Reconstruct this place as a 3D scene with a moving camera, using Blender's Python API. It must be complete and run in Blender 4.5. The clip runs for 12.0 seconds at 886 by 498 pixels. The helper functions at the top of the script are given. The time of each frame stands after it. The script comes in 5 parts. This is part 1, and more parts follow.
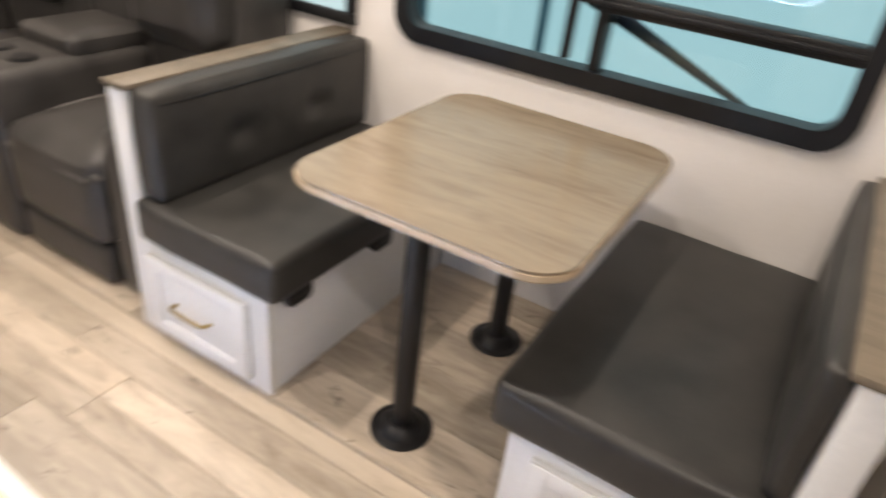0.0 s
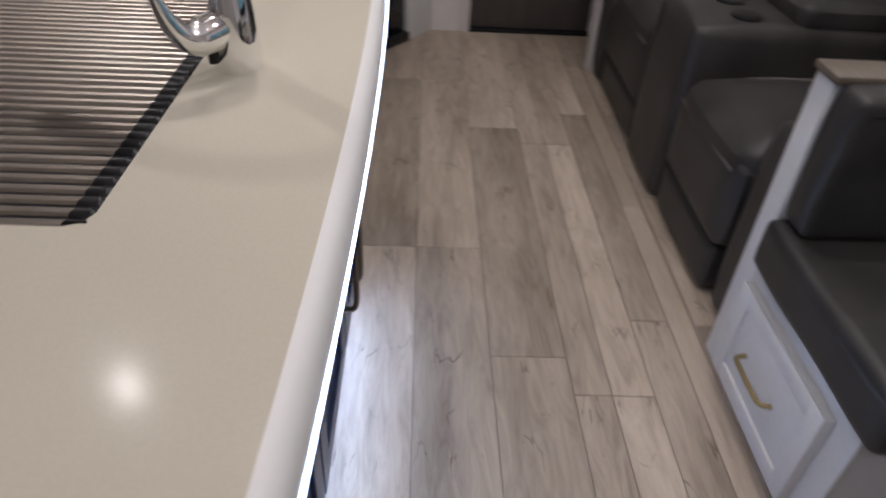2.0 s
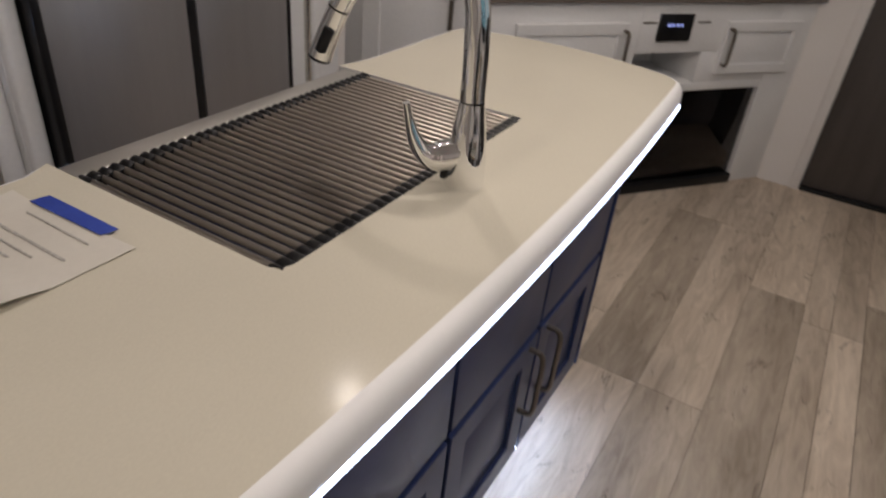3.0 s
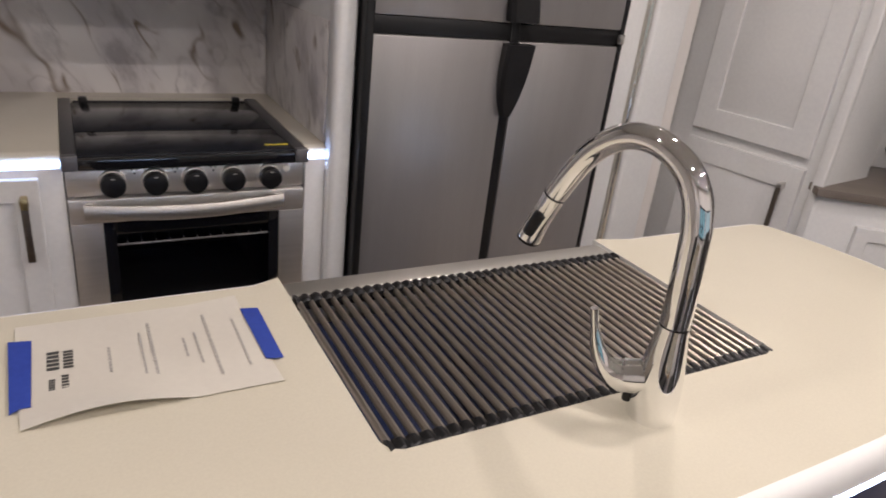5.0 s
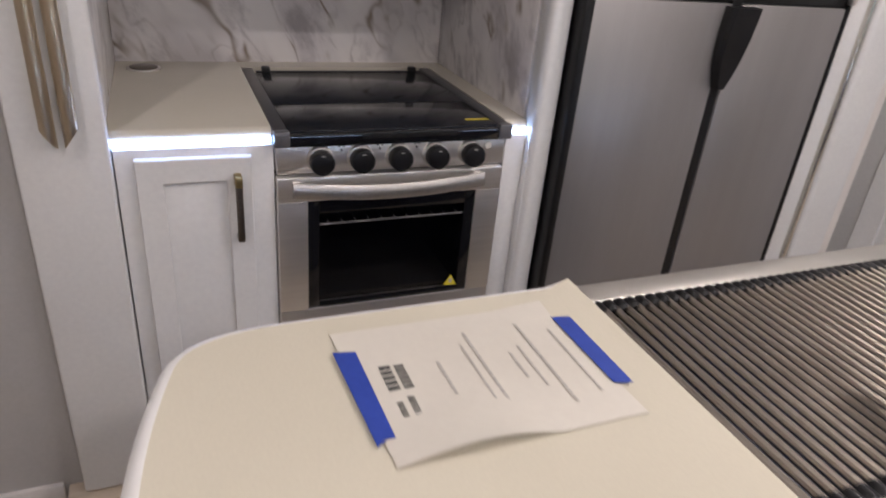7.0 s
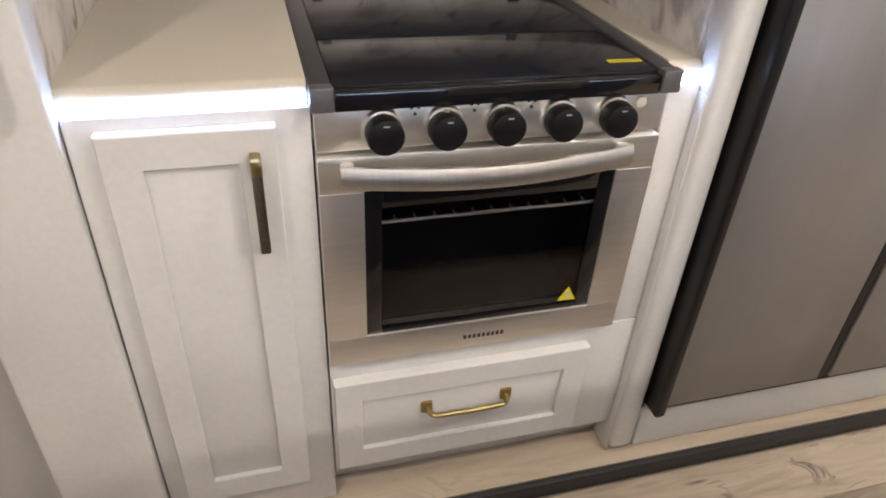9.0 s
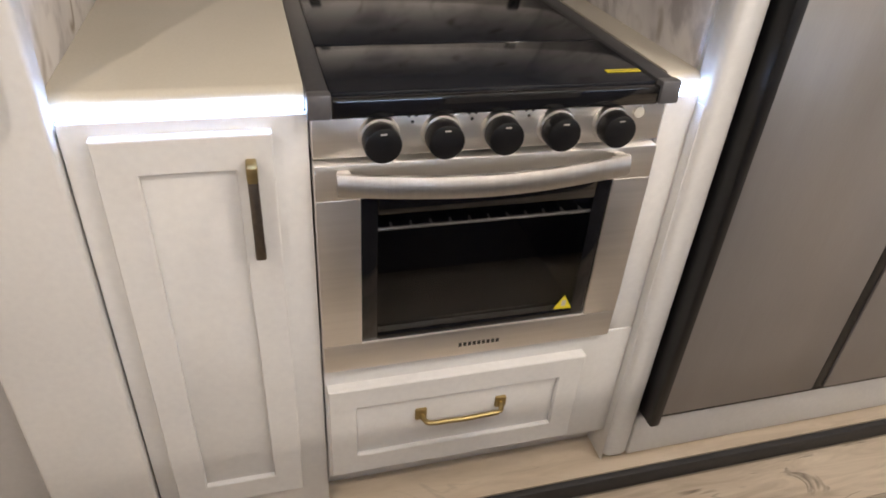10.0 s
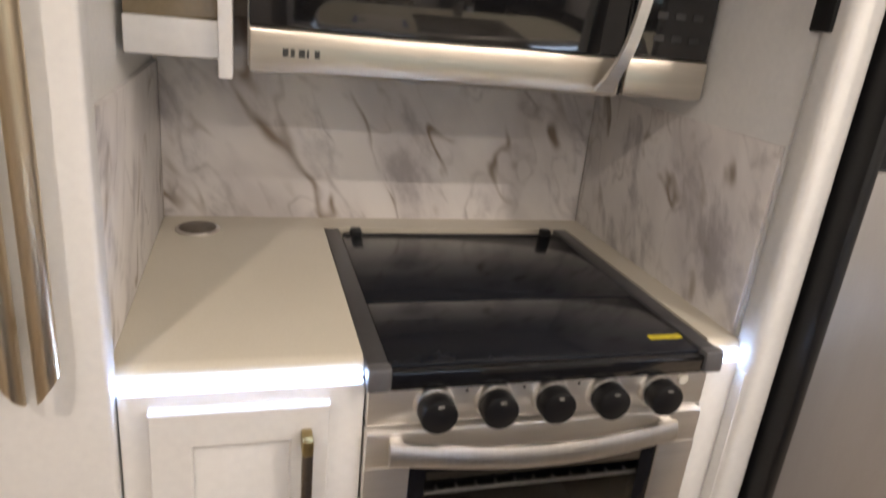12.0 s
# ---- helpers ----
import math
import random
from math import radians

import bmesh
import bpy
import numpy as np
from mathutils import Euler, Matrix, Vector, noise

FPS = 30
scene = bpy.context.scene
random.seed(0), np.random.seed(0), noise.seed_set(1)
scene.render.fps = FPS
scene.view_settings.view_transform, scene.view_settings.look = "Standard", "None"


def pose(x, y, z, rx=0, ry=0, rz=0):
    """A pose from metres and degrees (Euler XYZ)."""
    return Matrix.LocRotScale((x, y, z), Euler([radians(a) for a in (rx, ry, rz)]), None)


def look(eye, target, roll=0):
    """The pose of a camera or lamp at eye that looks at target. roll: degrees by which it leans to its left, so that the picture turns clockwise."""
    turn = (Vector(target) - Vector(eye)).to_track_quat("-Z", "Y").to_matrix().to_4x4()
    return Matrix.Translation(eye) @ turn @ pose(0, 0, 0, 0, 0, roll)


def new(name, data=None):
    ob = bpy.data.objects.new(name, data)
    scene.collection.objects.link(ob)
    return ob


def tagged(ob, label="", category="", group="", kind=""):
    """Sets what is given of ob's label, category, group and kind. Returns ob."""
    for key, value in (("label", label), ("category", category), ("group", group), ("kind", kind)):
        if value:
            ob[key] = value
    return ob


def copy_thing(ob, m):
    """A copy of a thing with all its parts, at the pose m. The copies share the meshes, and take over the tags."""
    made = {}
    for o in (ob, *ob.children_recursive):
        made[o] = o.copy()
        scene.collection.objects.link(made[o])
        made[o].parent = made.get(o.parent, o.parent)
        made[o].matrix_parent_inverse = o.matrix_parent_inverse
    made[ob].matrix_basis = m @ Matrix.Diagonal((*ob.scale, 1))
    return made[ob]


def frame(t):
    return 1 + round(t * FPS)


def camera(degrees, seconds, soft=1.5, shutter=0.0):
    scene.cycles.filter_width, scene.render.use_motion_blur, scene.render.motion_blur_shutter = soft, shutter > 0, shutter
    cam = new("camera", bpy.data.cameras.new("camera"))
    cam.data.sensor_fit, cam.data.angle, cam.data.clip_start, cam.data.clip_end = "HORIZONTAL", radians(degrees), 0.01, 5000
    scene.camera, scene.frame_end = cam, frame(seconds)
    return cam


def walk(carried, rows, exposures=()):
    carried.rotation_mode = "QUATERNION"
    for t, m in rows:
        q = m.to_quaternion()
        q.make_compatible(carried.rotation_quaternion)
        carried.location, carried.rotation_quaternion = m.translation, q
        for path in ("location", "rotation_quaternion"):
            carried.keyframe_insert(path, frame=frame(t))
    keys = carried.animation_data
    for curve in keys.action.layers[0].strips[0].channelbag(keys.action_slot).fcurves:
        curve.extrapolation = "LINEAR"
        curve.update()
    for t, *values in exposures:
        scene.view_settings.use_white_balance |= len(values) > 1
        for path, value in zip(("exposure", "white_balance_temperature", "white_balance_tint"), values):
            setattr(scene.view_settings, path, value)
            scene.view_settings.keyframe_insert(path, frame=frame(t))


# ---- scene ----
cam = camera(67.0, 12.0, soft=1.8, shutter=0.5)
PATH = [
    (0, (-0.489, -1.137, 1.372), (0.33, -2.632, 0.326), 6.8),
    (0.5, (-0.479, -1.133, 1.329), (0.837, -2.21, 0.277), 4.9),
    (1, (-0.4, -1.13, 1.298), (1.135, -1.783, 0.194), 3.5),
    (1.5, (-0.282, -1.24, 1.267), (1.3, -1.649, 0.114), 4.8),
    (2, (-0.148, -1.356, 1.237), (1.429, -1.433, 0.009), 3.3),
    (2.5, (-0.187, -1.501, 1.31), (1.387, -1.037, 0.167), 5.6),
    (3, (-0.161, -1.529, 1.338), (1.331, -0.725, 0.276), 5.7),
    (3.5, (-0.046, -1.494, 1.352), (1.438, -0.535, 0.415), 9.3),
    (3.7, (-0.015, -1.51, 1.366), (1.418, -0.434, 0.479), 10.1),
    (5.3, (0.042, -1.584, 1.385), (0.94, 0.014, 0.585), 6.3),
    (5.5, (0.051, -1.588, 1.381), (1.0, -0.03, 0.561), 6.2),
    (6, (0.03, -1.57, 1.377), (0.885, 0.013, 0.504), 6.7),
    (6.5, (-0.07, -1.499, 1.362), (0.539, 0.162, 0.429), 4.7),
    (7, (-0.196, -1.335, 1.345), (0.525, 0.292, 0.433), 5.5),
    (8.8, (-0.061, -0.846, 1.247), (0.425, 0.737, 0.127), 4.0),
    (9, (-0.064, -0.837, 1.23), (0.413, 0.742, 0.1), 3.3),
    (9.5, (-0.062, -0.828, 1.231), (0.42, 0.744, 0.092), 3.9),
    (10, (-0.061, -0.831, 1.235), (0.425, 0.751, 0.112), 4.1),
    (10.5, (-0.06, -0.829, 1.237), (0.426, 0.764, 0.129), 4.3),
    (11, (-0.069, -0.821, 1.251), (0.424, 0.802, 0.191), 5.2),
    (11.5, (-0.128, -0.795, 1.31), (0.392, 0.935, 0.451), 5.8),
    (12, (-0.15, -0.752, 1.354), (0.406, 1.045, 0.676), 5.9),
]
EXPOSURES = [(0, 0.43, 6500, 13), (0.5, 0.08, 6500, 13), (1.0, -0.62, 5900, 13), (1.5, -0.87, 5650, 15), (2.0, -1.07, 5650, 17), (2.5, -1.07, 6000, 16), (3.0, -1.07, 6100, 16), (3.5, -0.80, 6200, 15),
             (5.5, -0.45, 5950, 18), (6.5, -0.45, 5900, 18), (7.0, -0.30, 5850, 18), (9.0, 0.28, 6350, 13), (10.5, 0.31, 6450, 13), (11.5, 0.40, 6500, 13), (12.0, 0.28, 6550, 14)]
walk(cam, [(t, look(eye, target, roll)) for t, eye, target, roll in PATH], EXPOSURES)


# ---- world and light ----
world = bpy.data.worlds.new("world")
scene.world = world
world.use_nodes = True
wn = world.node_tree.nodes
sky = wn.new("ShaderNodeTexSky")
sky.sky_type, sky.sun_disc, sky.sun_elevation, sky.sun_rotation = "NISHITA", False, radians(40), radians(200)
world.node_tree.links.new(sky.outputs[0], wn["Background"].inputs[0])
wn["Background"].inputs[1].default_value = 0.08

CEIL = 2.15
# (0.2, -1.95) and the second row are added fill, no fixture known there.
LAMPS = [(1.13, -0.54, 8.0), (0.88, -1.06, 8.0), (2.3, -1.6, 7.5), (2.35, -0.15, 6.5), (0.2, -1.95, 11.0), (-0.75, -1.06, 10.5),
         (0.15, -2.5, 6.0), (1.9, -2.5, 7.5), (1.2, -2.0, 13.5)]


def disc_lamp(x, y, z, watts, size, colour):
    data = bpy.data.lights.new("ceiling_and_fill_lamp", "AREA")
    data.shape, data.size, data.energy, data.color = "DISK", size, watts, colour
    ob = new("ceiling_and_fill_lamp", data)
    ob.location = (x, y, z)
    return ob


for lx, ly, watts in LAMPS:
    disc_lamp(lx, ly, CEIL - 0.022, watts, 0.045, (1.0, 0.88, 0.74))


# ---- materials ----
def nodes_of(name):
    m = bpy.data.materials.new(name)
    m.use_nodes = True
    return m, m.node_tree.nodes, m.node_tree.links, m.node_tree.nodes["Principled BSDF"]


def surface(name, dark, light, rough=0.5, metal=0.0, scale=8.0, stretch=(1, 1, 1), bump=0.0, fine=120.0, coat=0.0,
            rough_var=0.08, per_piece=0.0, specular=0.5, grain_axis=""):
    """Two scales of noise between two colours, with a fine relief."""
    m, n, l, b = nodes_of(name)
    tc = n.new("ShaderNodeTexCoord")
    mp = n.new("ShaderNodeMapping")
    mp.inputs["Scale"].default_value = stretch
    l.new(tc.outputs["Object"], mp.inputs["Vector"])
    if per_piece:
        oi = n.new("ShaderNodeObjectInfo")
        mu = n.new("ShaderNodeMath")
        mu.operation = "MULTIPLY"
        mu.inputs[1].default_value = 37.0
        l.new(oi.outputs["Random"], mu.inputs[0])
        cb = n.new("ShaderNodeCombineXYZ")
        l.new(mu.outputs[0], cb.inputs[0])
        l.new(mu.outputs[0], cb.inputs[1])
        l.new(cb.outputs[0], mp.inputs["Location"])
    big = n.new("ShaderNodeTexNoise")
    big.inputs["Scale"].default_value, big.inputs["Detail"].default_value = scale, 6
    l.new(mp.outputs[0], big.inputs["Vector"])
    small = n.new("ShaderNodeTexNoise")
    small.inputs["Scale"].default_value, small.inputs["Detail"].default_value = fine, 4
    l.new(mp.outputs[0], small.inputs["Vector"])
    mixf = n.new("ShaderNodeMath")
    mixf.operation = "MULTIPLY_ADD"
    mixf.inputs[1].default_value = 0.35
    l.new(small.outputs[0], mixf.inputs[0])
    sc = n.new("ShaderNodeMath")
    sc.operation = "MULTIPLY"
    sc.inputs[1].default_value = 0.65
    l.new(big.outputs[0], sc.inputs[0])
    l.new(sc.outputs[0], mixf.inputs[2])
    ramp = n.new("ShaderNodeValToRGB")
    ramp.color_ramp.elements[0].position, ramp.color_ramp.elements[1].position = 0.32, 0.68
    ramp.color_ramp.elements[0].color, ramp.color_ramp.elements[1].color = (*dark, 1), (*light, 1)
    l.new(mixf.outputs[0], ramp.inputs[0])
    l.new(ramp.outputs[0], b.inputs["Base Color"])
    rr = n.new("ShaderNodeMapRange")
    rr.inputs["To Min"].default_value, rr.inputs["To Max"].default_value = rough - rough_var, rough + rough_var
    l.new(big.outputs[0], rr.inputs["Value"])
    l.new(rr.outputs[0], b.inputs["Roughness"])
    b.inputs["Metallic"].default_value = metal
    b.inputs["Coat Weight"].default_value = coat
    b.inputs["Specular IOR Level"].default_value = specular
    if grain_axis:
        tg = n.new("ShaderNodeTangent")
        tg.direction_type, tg.axis = "RADIAL", grain_axis
        l.new(tg.outputs[0], b.inputs["Tangent"])
        b.inputs["Anisotropic"].default_value = 0.75
    if bump:
        bp = n.new("ShaderNodeBump")
        bp.inputs["Strength"].default_value, bp.inputs["Distance"].default_value = bump, 0.002
        l.new(mixf.outputs[0], bp.inputs["Height"])
        l.new(bp.outputs[0], b.inputs["Normal"])
    return m


def plank_material(name, low, mid, high, crack=0.45, rough=0.42):
    m, n, l, b = nodes_of(name)
    tc = n.new("ShaderNodeTexCoord")
    oi = n.new("ShaderNodeObjectInfo")
    mu = n.new("ShaderNodeMath")
    mu.operation, mu.inputs[1].default_value = "MULTIPLY", 53.0
    l.new(oi.outputs["Random"], mu.inputs[0])
    cb = n.new("ShaderNodeCombineXYZ")
    l.new(mu.outputs[0], cb.inputs[0])
    l.new(mu.outputs[0], cb.inputs[2])
    mp = n.new("ShaderNodeMapping")
    l.new(tc.outputs["Object"], mp.inputs["Vector"])
    l.new(cb.outputs[0], mp.inputs["Location"])
    mp.inputs["Scale"].default_value = (1.0, 6.0, 1.0)
    grain = n.new("ShaderNodeTexNoise")
    grain.inputs["Scale"].default_value, grain.inputs["Detail"].default_value = 5.0, 10
    grain.inputs["Roughness"].default_value, grain.inputs["Distortion"].default_value = 0.62, 1.2
    l.new(mp.outputs[0], grain.inputs["Vector"])
    blot = n.new("ShaderNodeTexNoise")
    blot.inputs["Scale"].default_value, blot.inputs["Detail"].default_value = 1.6, 3
    l.new(mp.outputs[0], blot.inputs["Vector"])
    ramp = n.new("ShaderNodeValToRGB")
    e = ramp.color_ramp.elements
    e[0].position, e[0].color = 0.30, (*low, 1)
    e[1].position, e[1].color = 0.72, (*high, 1)
    mid_e = ramp.color_ramp.elements.new(0.5)
    mid_e.color = (*mid, 1)
    av = n.new("ShaderNodeMath")
    av.operation, av.inputs[1].default_value = "MULTIPLY_ADD", 0.45
    l.new(blot.outputs[0], av.inputs[0])
    hf = n.new("ShaderNodeMath")
    hf.operation, hf.inputs[1].default_value = "MULTIPLY", 0.55
    l.new(grain.outputs[0], hf.inputs[0])
    l.new(hf.outputs[0], av.inputs[2])
    l.new(av.outputs[0], ramp.inputs[0])
    tone = n.new("ShaderNodeHueSaturation")
    mr = n.new("ShaderNodeMapRange")
    mr.inputs["To Min"].default_value, mr.inputs["To Max"].default_value = 0.76, 1.20
    l.new(oi.outputs["Random"], mr.inputs["Value"])
    l.new(mr.outputs[0], tone.inputs["Value"])
    l.new(ramp.outputs[0], tone.inputs["Color"])
    out = tone.outputs[0]
    if crack:
        mp2 = n.new("ShaderNodeMapping")
        l.new(tc.outputs["Object"], mp2.inputs["Vector"])
        l.new(cb.outputs[0], mp2.inputs["Location"])
        mp2.inputs["Scale"].default_value = (1.0, 4.0, 1.0)
        cr = n.new("ShaderNodeTexNoise")
        cr.inputs["Scale"].default_value, cr.inputs["Detail"].default_value, cr.inputs["Distortion"].default_value = 2.6, 4, 0.8
        l.new(mp2.outputs[0], cr.inputs["Vector"])
        sub = n.new("ShaderNodeMath")
        sub.operation, sub.inputs[1].default_value = "SUBTRACT", 0.5
        l.new(cr.outputs[0], sub.inputs[0])
        ab = n.new("ShaderNodeMath")
        ab.operation = "ABSOLUTE"
        l.new(sub.outputs[0], ab.inputs[0])
        cm = n.new("ShaderNodeMapRange")
        cm.inputs["From Min"].default_value, cm.inputs["From Max"].default_value = 0.0, 0.012
        cm.inputs["To Min"].default_value, cm.inputs["To Max"].default_value = 1.0, 0.0
        l.new(ab.outputs[0], cm.inputs["Value"])
        gate = n.new("ShaderNodeTexNoise")
        gate.inputs["Scale"].default_value = 7.0
        l.new(tc.outputs["Object"], gate.inputs["Vector"])
        l.new(cb.outputs[0], mp2.inputs["Location"])
        gm = n.new("ShaderNodeMapRange")
        gm.inputs["From Min"].default_value, gm.inputs["From Max"].default_value = 0.52, 0.60
        l.new(gate.outputs[0], gm.inputs["Value"])
        amt = n.new("ShaderNodeMath")
        amt.operation = "MULTIPLY"
        l.new(cm.outputs[0], amt.inputs[0])
        l.new(gm.outputs[0], amt.inputs[1])
        am2 = n.new("ShaderNodeMath")
        am2.operation, am2.inputs[1].default_value = "MULTIPLY", crack
        l.new(amt.outputs[0], am2.inputs[0])
        mx = n.new("ShaderNodeMixRGB")
        mx.inputs[2].default_value = (0.07, 0.05, 0.035, 1)
        l.new(am2.outputs[0], mx.inputs[0])
        l.new(out, mx.inputs[1])
        out = mx.outputs[0]
    l.new(out, b.inputs["Base Color"])
    b.inputs["Roughness"].default_value = rough
    bp = n.new("ShaderNodeBump")
    bp.inputs["Strength"].default_value, bp.inputs["Distance"].default_value = 0.25, 0.002
    l.new(grain.outputs[0], bp.inputs["Height"])
    l.new(bp.outputs[0], b.inputs["Normal"])
    return m


def marble_material(name):
    m, n, l, b = nodes_of(name)
    tc = n.new("ShaderNodeTexCoord")
    along = Vector((0.50, -0.42, -0.80)).normalized()
    across = along.cross(Vector((0, 0, 1))).normalized()
    axes = (along * 0.15, across, along.cross(across))
    frame_xyz = n.new("ShaderNodeCombineXYZ")
    for k, axis in enumerate(axes):
        dot = n.new("ShaderNodeVectorMath")
        dot.operation = "DOT_PRODUCT"
        dot.inputs[1].default_value = axis
        l.new(tc.outputs["Object"], dot.inputs[0])
        l.new(dot.outputs["Value"], frame_xyz.inputs[k])

    def noise(scale, detail, warp, rough=0.5):
        t = n.new("ShaderNodeTexNoise")
        t.inputs["Scale"].default_value, t.inputs["Detail"].default_value = scale, detail
        t.inputs["Distortion"].default_value, t.inputs["Roughness"].default_value = warp, rough
        l.new(frame_xyz.outputs[0], t.inputs["Vector"])
        return t.outputs[0]

    def step(value, lo, hi, top=1.0):
        r = n.new("ShaderNodeMapRange")
        r.interpolation_type = "SMOOTHSTEP"
        r.inputs["From Min"].default_value, r.inputs["From Max"].default_value = lo, hi
        r.inputs["To Max"].default_value = top
        l.new(value, r.inputs["Value"])
        return r.outputs[0]

    def vein(scale, warp, width, gate, top):
        sub = n.new("ShaderNodeMath")
        sub.operation, sub.inputs[1].default_value = "SUBTRACT", 0.5
        l.new(noise(scale, 2.5, warp, 0.5), sub.inputs[0])
        ab = n.new("ShaderNodeMath")
        ab.operation = "ABSOLUTE"
        l.new(sub.outputs[0], ab.inputs[0])
        line = n.new("ShaderNodeMapRange")
        line.interpolation_type = "SMOOTHSTEP"
        line.inputs["From Max"].default_value = width
        line.inputs["To Min"].default_value, line.inputs["To Max"].default_value = top, 0.0
        l.new(ab.outputs[0], line.inputs["Value"])
        mu = n.new("ShaderNodeMath")
        mu.operation = "MULTIPLY"
        l.new(line.outputs[0], mu.inputs[0])
        l.new(step(noise(gate, 3, 0.3), 0.46, 0.60), mu.inputs[1])
        return mu.outputs[0]

    base = n.new("ShaderNodeMixRGB")
    base.inputs[1].default_value, base.inputs[2].default_value = (0.80, 0.775, 0.765, 1), (0.64, 0.61, 0.615, 1)
    l.new(step(noise(7.0, 4, 0.3), 0.38, 0.68), base.inputs[0])
    out = base.outputs[0]
    for f, colour in ((step(noise(11.0, 5, 0.25, 0.6), 0.51, 0.70, 0.9), (0.40, 0.375, 0.385, 1)),
                      (vein(6.0, 0.2, 0.030, 8.0, 1.0), (0.24, 0.185, 0.14, 1)),
                      (vein(10.0, 0.2, 0.035, 10.0, 0.8), (0.32, 0.285, 0.275, 1))):
        mx = n.new("ShaderNodeMixRGB")
        mx.inputs[2].default_value = colour
        l.new(f, mx.inputs[0])
        l.new(out, mx.inputs[1])
        out = mx.outputs[0]
    l.new(out, b.inputs["Base Color"])
    b.inputs["Roughness"].default_value = 0.32
    return m


def glow(name, colour, strength, base=0.8):
    m, n, l, b = nodes_of(name)
    b.inputs["Base Color"].default_value = (base, base, base, 1)
    b.inputs["Emission Color"].default_value = (*colour, 1)
    b.inputs["Emission Strength"].default_value = strength
    return m


def glass_material(name, tint, rough=0.0):
    m, n, l, b = nodes_of(name)
    b.inputs["Base Color"].default_value = (*tint, 1)
    b.inputs["Transmission Weight"].default_value = 1.0
    b.inputs["Roughness"].default_value = rough
    b.inputs["IOR"].default_value = 1.45
    return m


WHITE = surface("white_cabinet_paint", (0.66, 0.66, 0.66), (0.76, 0.76, 0.75), 0.42, scale=3, bump=0.04, fine=90)
WALL = surface("white_wall_panel", (0.66, 0.63, 0.60), (0.74, 0.71, 0.68), 0.6, scale=2.5, bump=0.05, fine=140)
GREYWALL = surface("grey_wall_panel", (0.40, 0.39, 0.38), (0.46, 0.45, 0.44), 0.6, scale=3, bump=0.05)
CEILM = surface("ceiling_vinyl", (0.62, 0.61, 0.59), (0.70, 0.69, 0.67), 0.7, scale=4, bump=0.05)
COUNTER = surface("cream_solid_surface", (0.53, 0.497, 0.405), (0.60, 0.565, 0.463), 0.155, scale=2.2, fine=300, rough_var=0.02, specular=0.08)
KCOUNTER = surface("pale_solid_surface", (0.58, 0.545, 0.458), (0.655, 0.62, 0.532), 0.25, scale=3, fine=300, rough_var=0.05)
# Rim is coloured whiter than the slab to carry the light strip's glow.
EDGE = surface("lit_counter_edge", (0.75, 0.745, 0.735), (0.78, 0.775, 0.765), 0.40, scale=2, rough_var=0.03, specular=0.25)
NAVY = surface("navy_cabinet_paint", (0.011, 0.020, 0.066), (0.019, 0.033, 0.098), 0.38, scale=6, bump=0.05, fine=80)
LEATHER = surface("dark_grey_leatherette", (0.020, 0.0195, 0.0185), (0.044, 0.042, 0.039), 0.42, scale=9, bump=0.3, fine=260, specular=0.38)
SOFA = surface("charcoal_leatherette", (0.025, 0.0235, 0.022), (0.052, 0.048, 0.045), 0.42, scale=7, bump=0.3, fine=240, specular=0.38)
BLACK = surface("black_plastic", (0.005, 0.005, 0.006), (0.010, 0.010, 0.011), 0.38, scale=20, bump=0.05, specular=0.35)
RUBBER = surface("black_rubber_strip", (0.022, 0.022, 0.024), (0.04, 0.04, 0.042), 0.6, scale=12, bump=0.1)
COOKGLASS = surface("black_cover_glass", (0.008, 0.009, 0.013), (0.014, 0.016, 0.022), 0.13, scale=9, rough_var=0.05, specular=0.32)
BLACKGLASS = surface("black_glass", (0.006, 0.006, 0.007), (0.009, 0.009, 0.010), 0.07, scale=4, rough_var=0.03, coat=0.5)
POLE = surface("black_metal_pole", (0.006, 0.0055, 0.006), (0.012, 0.011, 0.011), 0.4, scale=10, specular=0.35)
STEEL = surface("brushed_steel", (0.68, 0.66, 0.63), (0.80, 0.78, 0.75), 0.34, 1.0, scale=3, stretch=(1, 1, 30), fine=40, bump=0.05)
STEELV = surface("brushed_steel_upright", (0.84, 0.82, 0.79), (0.93, 0.91, 0.88), 0.42, 0.92, scale=3, stretch=(1, 1, 40), fine=40, bump=0.03, grain_axis="Z")
RAILSTEEL = surface("warm_brushed_steel", (0.58, 0.54, 0.475), (0.70, 0.655, 0.58), 0.33, 1.0, scale=3, stretch=(1, 1, 40), fine=40, bump=0.03, grain_axis="Z")
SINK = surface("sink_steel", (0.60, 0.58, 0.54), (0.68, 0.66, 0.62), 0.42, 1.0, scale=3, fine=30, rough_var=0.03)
# Bowl steel is darkened to stand for the shade under the rack.
BOWL = surface("shade_toned_bowl_steel", (0.26, 0.25, 0.24), (0.33, 0.32, 0.30), 0.45, 1.0, scale=4, fine=60, rough_var=0.05)
ROD = surface("rack_rod_steel", (0.37, 0.335, 0.29), (0.48, 0.435, 0.38), 0.41, 1.0, scale=6, stretch=(1, 0.2, 1), fine=60)
FRIDGE = surface("grey_steel_door", (0.30, 0.288, 0.285), (0.335, 0.322, 0.32), 0.40, 0.6, scale=2, stretch=(12, 1, 1), fine=40)
CHROME = surface("chrome", (0.86, 0.86, 0.86), (0.92, 0.92, 0.92), 0.035, 1.0, scale=5, rough_var=0.012)
BRASS = surface("brushed_brass", (0.33, 0.255, 0.115), (0.45, 0.355, 0.175), 0.42, 1.0, scale=6, stretch=(1, 1, 8))
